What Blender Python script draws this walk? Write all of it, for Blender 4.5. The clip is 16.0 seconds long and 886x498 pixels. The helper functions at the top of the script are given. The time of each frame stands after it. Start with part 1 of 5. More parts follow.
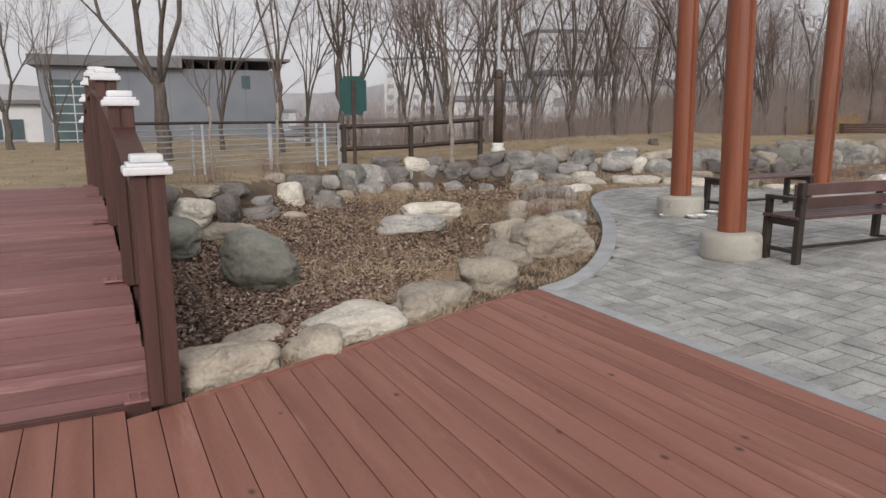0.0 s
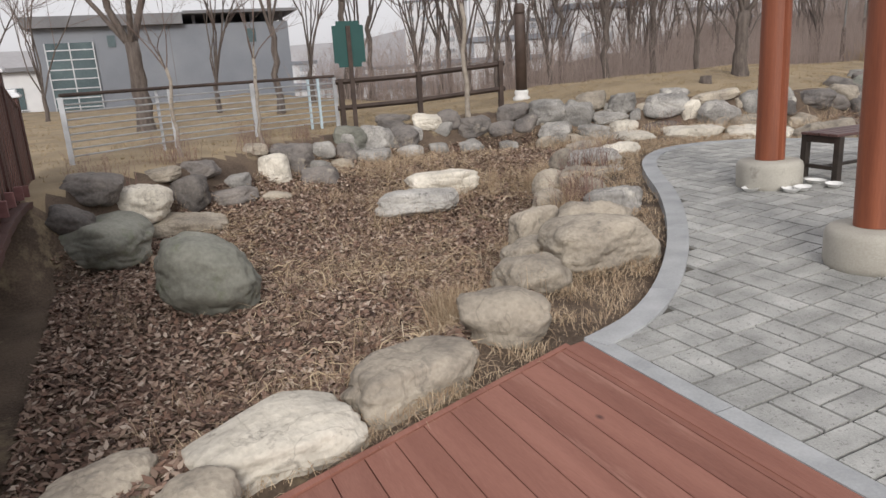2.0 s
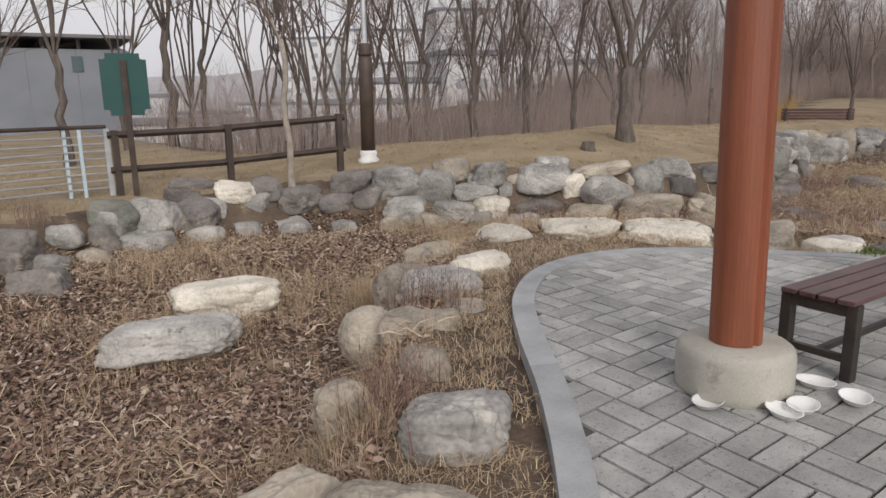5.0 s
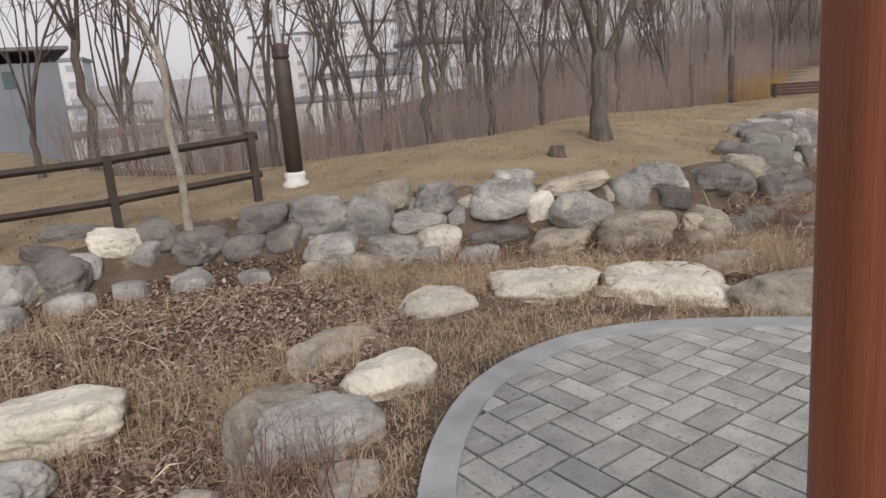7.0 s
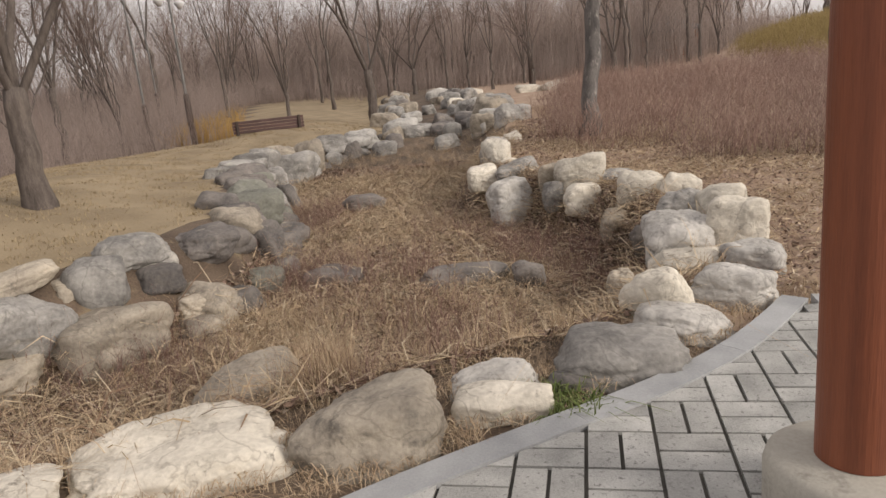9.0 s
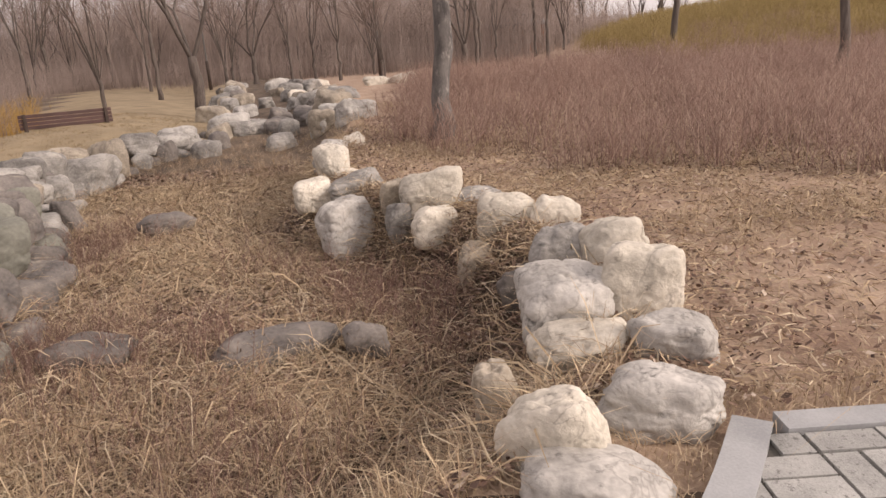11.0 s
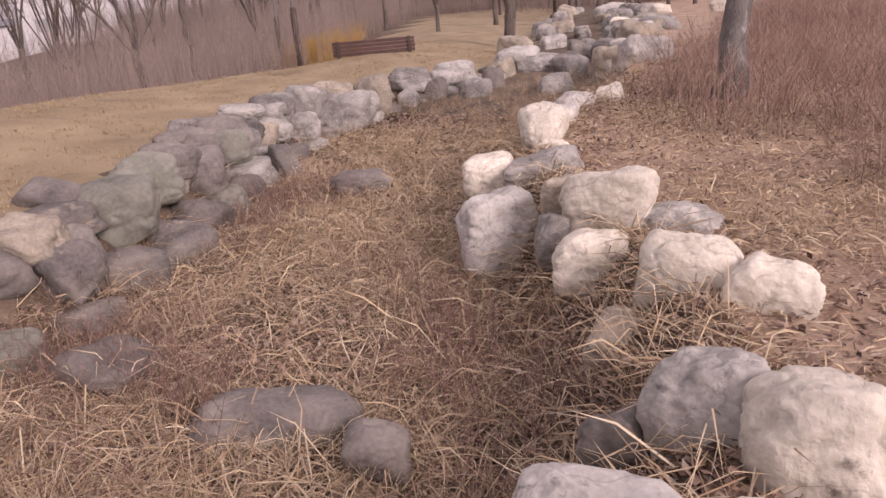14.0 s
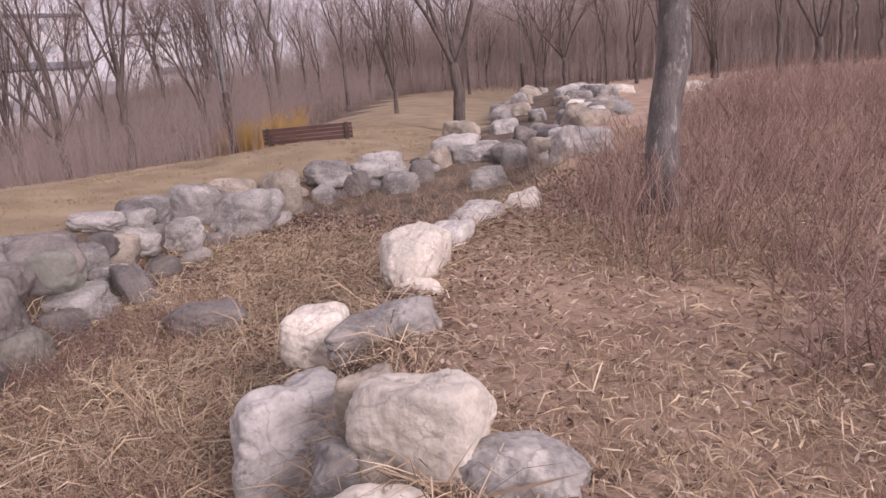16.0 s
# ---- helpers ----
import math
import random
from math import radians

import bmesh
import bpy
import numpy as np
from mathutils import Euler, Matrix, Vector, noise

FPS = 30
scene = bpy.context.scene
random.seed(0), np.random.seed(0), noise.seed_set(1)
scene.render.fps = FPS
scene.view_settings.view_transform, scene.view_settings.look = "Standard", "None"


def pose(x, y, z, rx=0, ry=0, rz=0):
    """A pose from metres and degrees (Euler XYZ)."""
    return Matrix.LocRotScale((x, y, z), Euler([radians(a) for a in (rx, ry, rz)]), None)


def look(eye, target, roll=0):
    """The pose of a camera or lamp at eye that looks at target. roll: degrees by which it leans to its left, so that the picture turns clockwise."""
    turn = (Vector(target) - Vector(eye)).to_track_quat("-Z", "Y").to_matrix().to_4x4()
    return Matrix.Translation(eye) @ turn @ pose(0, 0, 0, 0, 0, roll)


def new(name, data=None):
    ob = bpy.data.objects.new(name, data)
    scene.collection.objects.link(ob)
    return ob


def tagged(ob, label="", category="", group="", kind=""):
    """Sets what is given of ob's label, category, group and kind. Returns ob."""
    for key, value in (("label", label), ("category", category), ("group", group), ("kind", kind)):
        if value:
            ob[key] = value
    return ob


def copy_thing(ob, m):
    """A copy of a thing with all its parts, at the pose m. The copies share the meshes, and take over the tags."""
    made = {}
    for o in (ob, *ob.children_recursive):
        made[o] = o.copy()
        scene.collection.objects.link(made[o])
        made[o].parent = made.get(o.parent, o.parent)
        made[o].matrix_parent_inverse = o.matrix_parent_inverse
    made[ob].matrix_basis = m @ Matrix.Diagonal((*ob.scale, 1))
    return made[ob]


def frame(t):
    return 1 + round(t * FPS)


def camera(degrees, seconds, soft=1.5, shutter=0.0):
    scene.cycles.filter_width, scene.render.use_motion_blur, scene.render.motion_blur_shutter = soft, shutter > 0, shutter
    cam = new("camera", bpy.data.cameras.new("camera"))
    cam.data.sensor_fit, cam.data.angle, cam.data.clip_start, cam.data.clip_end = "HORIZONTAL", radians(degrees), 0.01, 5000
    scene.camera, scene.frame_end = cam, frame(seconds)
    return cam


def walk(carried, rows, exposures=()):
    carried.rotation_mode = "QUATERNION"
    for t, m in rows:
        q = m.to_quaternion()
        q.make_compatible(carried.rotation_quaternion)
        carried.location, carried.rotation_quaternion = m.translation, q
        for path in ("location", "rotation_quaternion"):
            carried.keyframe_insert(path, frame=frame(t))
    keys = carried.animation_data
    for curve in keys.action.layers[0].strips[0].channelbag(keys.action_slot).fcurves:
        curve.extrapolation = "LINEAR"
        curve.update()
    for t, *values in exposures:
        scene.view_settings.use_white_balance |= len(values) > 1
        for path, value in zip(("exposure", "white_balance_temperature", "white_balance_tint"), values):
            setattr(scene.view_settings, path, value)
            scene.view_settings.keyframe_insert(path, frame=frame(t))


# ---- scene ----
cam = camera(65.3, 16.0)
PATH = [
    (0, (0.251, -0.019, 1.63), (1.137, 1.734, 1.253), -0.1),
    (0.5, (0.55, 0.493, 1.645), (1.336, 2.285, 1.233), -0.7),
    (1, (0.893, 0.946, 1.621), (1.541, 2.792, 1.207), -2.7),
    (1.5, (1.246, 1.432, 1.687), (1.969, 3.23, 1.194), -1.1),
    (2, (1.553, 1.968, 1.7), (2.338, 3.731, 1.174), -3.3),
    (2.5, (1.923, 2.444, 1.774), (2.706, 4.213, 1.265), -2.3),
    (3, (2.252, 3.013, 1.751), (3.184, 4.719, 1.279), -2.9),
    (3.5, (2.61, 3.502, 1.758), (3.487, 5.241, 1.308), -4.8),
    (4, (3.031, 3.951, 1.815), (4.07, 5.601, 1.373), -0.8),
    (4.2, (3.222, 4.139, 1.807), (4.334, 5.752, 1.406), -0.1),
    (6.3, (5.237, 5.722, 2.061), (6.3, 7.346, 1.576), -1.7),
    (6.5, (5.42, 5.887, 2.05), (6.495, 7.507, 1.579), -1.1),
    (7, (5.824, 6.291, 2.089), (6.949, 7.878, 1.626), -4.3),
    (7.5, (6.336, 6.714, 2.072), (7.579, 8.217, 1.63), -4.0),
    (7.7, (6.516, 6.857, 2.061), (7.854, 8.271, 1.604), -3.2),
    (7.9, (6.708, 7.083, 2.041), (8.244, 8.31, 1.676), -2.4),
    (8, (6.753, 7.156, 2.037), (8.347, 8.297, 1.637), -3.6),
    (8.5, (7.2, 7.476, 2.049), (8.985, 8.286, 1.651), -7.4),
    (9, (7.723, 7.663, 2.044), (9.617, 8.09, 1.564), -5.8),
    (9.5, (8.196, 7.853, 2.049), (10.106, 8.15, 1.536), -5.6),
    (10, (8.746, 7.802, 2.035), (10.675, 7.942, 1.523), -6.9),
    (10.2, (8.961, 7.765, 2.045), (10.873, 7.813, 1.461), -5.3),
    (12.3, (10.988, 7.249, 2.026), (12.926, 7.283, 1.53), -4.1),
    (12.5, (11.152, 7.138, 2.032), (13.063, 7.237, 1.449), -3.5),
    (13, (11.62, 6.857, 2.01), (13.516, 7.093, 1.419), -1.7),
    (13.5, (12.043, 6.653, 2.05), (13.85, 7.257, 1.442), -6.3),
    (14, (12.487, 6.456, 2.04), (14.114, 7.412, 1.376), -5.1),
    (14.2, (12.724, 6.413, 2.031), (14.379, 7.394, 1.485), -2.5),
    (14.3, (12.829, 6.447, 2.047), (14.432, 7.492, 1.463), -3.3),
    (14.5, (13.031, 6.399, 2.096), (14.69, 7.391, 1.583), -3.6),
    (14.9, (13.423, 6.321, 2.106), (15.14, 7.274, 1.727), -0.7),
    (15, (13.569, 6.298, 2.119), (15.249, 7.282, 1.66), -2.3),
    (15.5, (14.29, 6.268, 2.079), (15.994, 7.233, 1.673), -2.6),
    (16, (14.778, 6.286, 2.104), (16.479, 7.227, 1.634), -5.3),
]
walk(cam, [(t, look(eye, target, roll)) for t, eye, target, roll in PATH],
     [(0.0, -0.04, 6350, 10), (1.5, 0.2, 6350, 10), (6.3, 0.04, 6350, 11), (8.5, 0.13, 6750, 12), (10.2, 0.34, 7150, 14), (12.3, 0.47, 7250, 32), (14.0, 0.43, 6900, 34), (16.0, 0.34, 6450, 34)])

# ---- light: a pale hazy sky and a weak, wide sun ----
world = bpy.data.worlds.new("sky")
scene.world = world
world.use_nodes = True
wn, wl = world.node_tree.nodes, world.node_tree.links
sky = wn.new("ShaderNodeTexSky")
sky.sky_type, sky.sun_disc = "NISHITA", False
sky.sun_elevation, sky.sun_rotation = radians(28), radians(200)
sky.air_density, sky.dust_density, sky.ozone_density = 1.0, 3.0, 1.0
veil = wn.new("ShaderNodeHueSaturation")
veil.inputs["Saturation"].default_value = 0.16
wl.new(sky.outputs[0], veil.inputs["Color"])
haze = wn.new("ShaderNodeMix")
haze.data_type = "RGBA"
haze.inputs["Factor"].default_value = 0.7
haze.inputs["B"].default_value = (7.9, 7.6, 7.7, 1)
wl.new(veil.outputs[0], haze.inputs["A"])
wl.new(haze.outputs["Result"], wn["Background"].inputs["Color"])
wn["Background"].inputs["Strength"].default_value = 0.1
sun = new("sun", bpy.data.lights.new("sun", "SUN"))
sun.data.energy, sun.data.angle, sun.data.color = 1.9, radians(22), (1.0, 0.93, 0.84)
sun.matrix_world = look((0, 0, 0), (-math.sin(radians(200)) * 2, -math.cos(radians(200)) * 2, -1.06))

# ---- materials ----


def material(name, dark, light, scale=6.0, rough=0.85, bump=0.3, fine=60.0, metal=0.0, spots=None, stretch=(1, 1, 1), piece=0.0, spot_scale=3.0, spot_cut=0.58, veins=None, knots=None):
    """A surface whose colour wanders between two tones at two scales, with fine relief; spots: a third tone in patches."""
    m = bpy.data.materials.new(name)
    m.use_nodes = True
    n, l = m.node_tree.nodes, m.node_tree.links
    bsdf = n["Principled BSDF"]
    bsdf.inputs["Roughness"].default_value, bsdf.inputs["Metallic"].default_value = rough, metal
    coord, place = n.new("ShaderNodeTexCoord"), n.new("ShaderNodeMapping")
    place.inputs["Scale"].default_value = stretch
    l.new(coord.outputs["Object"], place.inputs["Vector"])
    info = n.new("ShaderNodeObjectInfo")
    shift = n.new("ShaderNodeVectorMath")
    shift.operation = "MULTIPLY"
    shift.inputs[1].default_value = (37.0, 23.0, 11.0)
    l.new(info.outputs["Random"], shift.inputs[0])
    l.new(shift.outputs[0], place.inputs["Location"])
    coarse, grain = n.new("ShaderNodeTexNoise"), n.new("ShaderNodeTexNoise")
    coarse.inputs["Scale"].default_value, coarse.inputs["Detail"].default_value = scale, 6
    grain.inputs["Scale"].default_value, grain.inputs["Detail"].default_value = fine, 4
    for tex in (coarse, grain):
        l.new(place.outputs[0], tex.inputs["Vector"])
    both = n.new("ShaderNodeMath")
    both.operation = "MULTIPLY_ADD"
    both.inputs[1].default_value = 0.45
    l.new(grain.outputs["Fac"], both.inputs[0])
    l.new(coarse.outputs["Fac"], both.inputs[2])
    ramp = n.new("ShaderNodeMapRange")
    ramp.inputs["From Min"].default_value, ramp.inputs["From Max"].default_value = 0.48, 0.98
    l.new(both.outputs[0], ramp.inputs["Value"])
    mix = n.new("ShaderNodeMix")
    mix.data_type = "RGBA"
    mix.inputs["A"].default_value, mix.inputs["B"].default_value = (*dark, 1), (*light, 1)
    l.new(ramp.outputs[0], mix.inputs["Factor"])
    colour = mix.outputs["Result"]
    if spots:
        patch, cut, over = n.new("ShaderNodeTexNoise"), n.new("ShaderNodeMapRange"), n.new("ShaderNodeMix")
        patch.inputs["Scale"].default_value, patch.inputs["Detail"].default_value = spot_scale, 8
        patch.inputs["Roughness"].default_value = 0.7
        l.new(place.outputs[0], patch.inputs["Vector"])
        cut.inputs["From Min"].default_value, cut.inputs["From Max"].default_value = spot_cut, spot_cut + 0.1
        l.new(patch.outputs["Fac"], cut.inputs["Value"])
        over.data_type = "RGBA"
        over.inputs["B"].default_value = (*spots, 1)
        l.new(cut.outputs[0], over.inputs["Factor"])
        l.new(colour, over.inputs["A"])
        colour = over.outputs["Result"]
    if veins:
        thread, half, flat, band, over = n.new("ShaderNodeTexNoise"), n.new("ShaderNodeMath"), n.new("ShaderNodeMath"), n.new("ShaderNodeMapRange"), n.new("ShaderNodeMix")
        thread.inputs["Scale"].default_value, thread.inputs["Detail"].default_value, thread.inputs["Distortion"].default_value = 2.6, 7, 0.8
        l.new(place.outputs[0], thread.inputs["Vector"])
        half.operation, half.inputs[1].default_value = "SUBTRACT", 0.5
        flat.operation = "ABSOLUTE"
        l.new(thread.outputs["Fac"], half.inputs[0])
        l.new(half.outputs[0], flat.inputs[0])
        band.inputs["From Max"].default_value, band.inputs["To Min"].default_value, band.inputs["To Max"].default_value = 0.016, 0.4, 0.0
        l.new(flat.outputs[0], band.inputs["Value"])
        over.data_type = "RGBA"
        over.inputs["B"].default_value = (*veins, 1)
        l.new(band.outputs[0], over.inputs["Factor"])
        l.new(colour, over.inputs["A"])
        colour = over.outputs["Result"]
    if knots:
        cell, band, over = n.new("ShaderNodeTexVoronoi"), n.new("ShaderNodeMapRange"), n.new("ShaderNodeMix")
        cell.inputs["Scale"].default_value = 2.2
        loose = n.new("ShaderNodeMapping")
        loose.inputs["Scale"].default_value = [1 + (s - 1) * 0.12 for s in stretch]
        l.new(coord.outputs["Object"], loose.inputs["Vector"])
        l.new(shift.outputs[0], loose.inputs["Location"])
        l.new(loose.outputs[0], cell.inputs["Vector"])
        band.inputs["From Min"].default_value, band.inputs["From Max"].default_value, band.inputs["To Min"].default_value, band.inputs["To Max"].default_value = 0.03, 0.075, 0.85, 0.0
        l.new(cell.outputs["Distance"], band.inputs["Value"])
        over.data_type = "RGBA"
        over.inputs["B"].default_value = (*knots, 1)
        l.new(band.outputs[0], over.inputs["Factor"])
        l.new(colour, over.inputs["A"])
        colour = over.outputs["Result"]
    if piece:
        vary, span = n.new("ShaderNodeHueSaturation"), n.new("ShaderNodeMapRange")
        span.inputs["To Min"].default_value, span.inputs["To Max"].default_value = 1 - piece, 1 + piece
        l.new(info.outputs["Random"], span.inputs["Value"])
        l.new(span.outputs[0], vary.inputs["Value"])
        l.new(colour, vary.inputs["Color"])
        colour = vary.outputs[0]
    l.new(colour, bsdf.inputs["Base Color"])
    if bump:
        relief = n.new("ShaderNodeBump")
        relief.inputs["Strength"].default_value, relief.inputs["Distance"].default_value = bump, 0.02
        l.new(both.outputs[0], relief.inputs["Height"])
        l.new(relief.outputs[0], bsdf.inputs["Normal"])
    return m


def paver_rest():
    """The paver concrete for the joined pavers, each of its own tone."""
    m = PAVER.copy()
    m.name = "paver_concrete_joined"
    n, l = m.node_tree.nodes, m.node_tree.links
    geo = n.new("ShaderNodeNewGeometry")
    span = [x for x in n if x.bl_idname == "ShaderNodeMapRange"][-1]
    l.new(geo.outputs["Random Per Island"], span.inputs["Value"])
    return m


def island_material(name, tones, rough=0.9):
    """Loose bits, each of its own tone."""
    m = bpy.data.materials.new(name)
    m.use_nodes = True
    n, l = m.node_tree.nodes, m.node_tree.links
    geo, ramp = n.new("ShaderNodeNewGeometry"), n.new("ShaderNodeValToRGB")
    l.new(geo.outputs["Random Per Island"], ramp.inputs["Fac"])
    ramp.color_ramp.interpolation = "LINEAR"
    for i, tone in enumerate(tones):
        at = i / (len(tones) - 1)
        e = ramp.color_ramp.elements[i] if i < 2 else ramp.color_ramp.elements.new(at)
        e.position, e.color = at, (*tone, 1)
    l.new(ramp.outputs[0], n["Principled BSDF"].inputs["Base Color"])
    n["Principled BSDF"].inputs["Roughness"].default_value = rough
    return m


TAN = material("tan_stone", (0.19, 0.165, 0.137), (0.49, 0.435, 0.355), 2.6, 0.88, 1.0, 34, spots=(0.20, 0.18, 0.152), spot_scale=6, spot_cut=0.57, piece=0.14, veins=(0.12, 0.10, 0.08))
GREY = material("grey_stone", (0.13, 0.125, 0.12), (0.41, 0.395, 0.37), 2.6, 0.88, 0.8, 30, spots=(0.44, 0.42, 0.38), piece=0.2, veins=(0.07, 0.065, 0.06))
PALE = material("pale_stone", (0.40, 0.37, 0.315), (0.80, 0.75, 0.655), 2.2, 0.85, 1.0, 32, spots=(0.17, 0.152, 0.128), piece=0.12, spot_scale=7, spot_cut=0.6, veins=(0.16, 0.135, 0.11))
LIGHTGREY = material("light_grey_stone", (0.27, 0.26, 0.245), (0.61, 0.59, 0.555), 2.4, 0.87, 0.8, 34, spots=(0.15, 0.146, 0.138), piece=0.1, spot_scale=9, spot_cut=0.58, veins=(0.12, 0.11, 0.10))
DARK = material("dark_stone", (0.075, 0.07, 0.07), (0.25, 0.225, 0.205), 2.4, 0.9, 0.8, 30, spots=(0.29, 0.26, 0.22), piece=0.2)
MOSSY = material("mossy_stone", (0.12, 0.122, 0.105), (0.29, 0.29, 0.25), 2.2, 0.9, 0.5, 26, spots=(0.15, 0.165, 0.11), piece=0.12)
EARTH = material("litter_earth", (0.045, 0.031, 0.023), (0.19, 0.14, 0.10), 1.6, 0.95, 0.9, 42, spots=(0.30, 0.24, 0.15), spot_scale=0.9)
DECK = material("red_deck_stain", (0.205, 0.082, 0.058), (0.32, 0.145, 0.108), 1.3, 0.68, 0.25, 40, stretch=(5, 0.5, 1), spots=(0.34, 0.17, 0.13), piece=0.06, spot_scale=1.2, knots=(0.05, 0.02, 0.016))
BRIDGE = material("plum_deck_stain", (0.16, 0.07, 0.066), (0.28, 0.135, 0.13), 1.3, 0.68, 0.25, 40, stretch=(0.5, 5, 1), spots=(0.36, 0.21, 0.19), piece=0.1, spot_scale=1.2, knots=(0.04, 0.018, 0.016))
RAILWOOD = material("brown_rail_wood", (0.05, 0.02, 0.016), (0.098, 0.04, 0.032), 3, 0.6, 0.2, 50, stretch=(4, 4, 0.4), piece=0.12)
COLUMN = material("orange_column_wood", (0.155, 0.045, 0.022), (0.29, 0.09, 0.042), 2.5, 0.5, 0.2, 50, stretch=(5, 5, 0.25), spots=(0.20, 0.05, 0.025), spot_scale=2)
CAP = material("white_cap_paint", (0.62, 0.63, 0.66), (0.80, 0.81, 0.83), 4, 0.5, 0.1, 60)
CONCRETE = material("base_concrete", (0.33, 0.31, 0.27), (0.47, 0.45, 0.40), 3, 0.9, 0.25, 70, spots=(0.26, 0.245, 0.215))
KERB = material("kerb_concrete", (0.28, 0.29, 0.30), (0.42, 0.43, 0.44), 4, 0.88, 0.2, 80, piece=0.08)
PAVER = material("paver_concrete", (0.24, 0.242, 0.232), (0.49, 0.488, 0.47), 4, 0.85, 0.5, 110, spots=(0.17, 0.168, 0.158), piece=0.13, spot_scale=38, spot_cut=0.56)
JOINT = material("joint_sand", (0.06, 0.058, 0.052), (0.13, 0.12, 0.105), 5, 0.95, 0.4, 90)
BENCHWOOD = material("bench_slat_wood", (0.055, 0.028, 0.026), (0.12, 0.065, 0.06), 3, 0.45, 0.15, 50, stretch=(1, 1, 1), piece=0.1)
IRON = material("bench_iron", (0.025, 0.02, 0.018), (0.06, 0.048, 0.04), 6, 0.45, 0.1, 60, metal=0.3)
BARK = material("grey_bark", (0.06, 0.048, 0.043), (0.17, 0.142, 0.125), 5, 0.95, 0.7, 40, stretch=(3, 3, 0.5))
TWIG = material("twig_bark", (0.11, 0.08, 0.068), (0.23, 0.17, 0.145), 5, 0.95, 0.0, 40)
PATCHBARK = material("mottled_bark", (0.06, 0.055, 0.055), (0.20, 0.185, 0.175), 3.5, 0.95, 1.0, 30, stretch=(2, 2, 0.8), spots=(0.32, 0.30, 0.28), spot_scale=5, spot_cut=0.55)
BIRCH = material("pale_bark", (0.20, 0.17, 0.14), (0.40, 0.36, 0.31), 6, 0.9, 0.4, 40, spots=(0.09, 0.075, 0.065), spot_scale=6)
DARKWOOD = material("dark_fence_wood", (0.03, 0.02, 0.017), (0.075, 0.052, 0.042), 4, 0.75, 0.2, 50)
STEEL = material("fence_steel", (0.35, 0.36, 0.38), (0.55, 0.57, 0.60), 4, 0.45, 0.05, 60, metal=0.5)
PALEBLUE = material("pale_blue_paint", (0.36, 0.46, 0.52), (0.50, 0.60, 0.66), 4, 0.5, 0.05, 60)
GREENSIGN = material("teal_sign_back", (0.006, 0.055, 0.052), (0.010, 0.066, 0.060), 3, 0.6, 0.05, 60)
BEDEARTH = material("lawn_earth", (0.20, 0.152, 0.093), (0.36, 0.285, 0.185), 1.1, 0.95, 0.9, 60, spots=(0.20, 0.145, 0.09), spot_scale=0.6)
BANKEARTH = material("bank_earth", (0.25, 0.165, 0.12), (0.50, 0.38, 0.285), 1.4, 0.95, 0.9, 50, spots=(0.34, 0.22, 0.12), spot_scale=0.7)
LAMPBROWN = material("lamp_post_paint", (0.045, 0.03, 0.024), (0.09, 0.062, 0.05), 4, 0.6, 0.1, 60)
POLEGREY = material("lamp_pole_paint", (0.12, 0.115, 0.11), (0.19, 0.185, 0.18), 4, 0.5, 0.05, 60)
WHITEWRAP = material("white_wrap", (0.55, 0.55, 0.54), (0.78, 0.77, 0.75), 5, 0.7, 0.3, 60)
WALLGREY = material("building_render", (0.17, 0.185, 0.215), (0.25, 0.265, 0.295), 0.4, 0.9, 0.1, 30)
ROOFDARK = material("roof_sheet", (0.12, 0.12, 0.13), (0.20, 0.20, 0.21), 0.6, 0.7, 0.1, 20)
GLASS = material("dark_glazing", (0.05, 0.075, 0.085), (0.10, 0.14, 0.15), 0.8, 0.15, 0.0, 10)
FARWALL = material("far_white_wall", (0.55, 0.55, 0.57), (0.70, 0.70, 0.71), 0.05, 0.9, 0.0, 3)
# far panes: dark glass lightened, the air's haze put into its colour
FARGLASS = material("far_glazing_painted_haze", (0.30, 0.32, 0.35), (0.38, 0.40, 0.43), 0.05, 0.5, 0.0, 3)
# hill colour with the distance haze painted in
FARHILL = material("far_hill_painted_haze", (0.30, 0.29, 0.30), (0.42, 0.41, 0.42), 0.02, 0.95, 0.0, 0.3)
FOAM = material("white_foam", (0.70, 0.70, 0.69), (0.85, 0.85, 0.84), 8, 0.6, 0.05, 60)
GAZEBO = material("gazebo_orange_wood", (0.28, 0.10, 0.045), (0.42, 0.17, 0.08), 3, 0.6, 0.1, 40)
LEAF = island_material("dead_leaves", [(0.05, 0.03, 0.024), (0.20, 0.125, 0.095), (0.38, 0.28, 0.215), (0.09, 0.055, 0.042), (0.27, 0.165, 0.12), (0.56, 0.47, 0.39)])
STRAW = island_material("dry_grass", [(0.29, 0.20, 0.125), (0.50, 0.39, 0.265), (0.36, 0.255, 0.17), (0.62, 0.51, 0.36)])
RUST = island_material("rusty_stems", [(0.08, 0.042, 0.036), (0.23, 0.13, 0.108), (0.13, 0.07, 0.06), (0.42, 0.29, 0.235)])
SHRUB = island_material("shrub_twigs", [(0.11, 0.06, 0.05), (0.29, 0.185, 0.15), (0.19, 0.11, 0.09), (0.46, 0.345, 0.275), (0.24, 0.14, 0.112)])
STALK = island_material("fallen_stalk_straw", [(0.20, 0.125, 0.08), (0.46, 0.34, 0.22), (0.62, 0.50, 0.34), (0.13, 0.08, 0.055), (0.70, 0.60, 0.44)])
BRUSH = island_material("thicket_twigs", [(0.20, 0.15, 0.13), (0.38, 0.305, 0.27), (0.27, 0.21, 0.182)])
YELLOWBRUSH = island_material("yellow_hedge_twigs", [(0.20, 0.145, 0.055), (0.31, 0.23, 0.085), (0.21, 0.14, 0.065)])
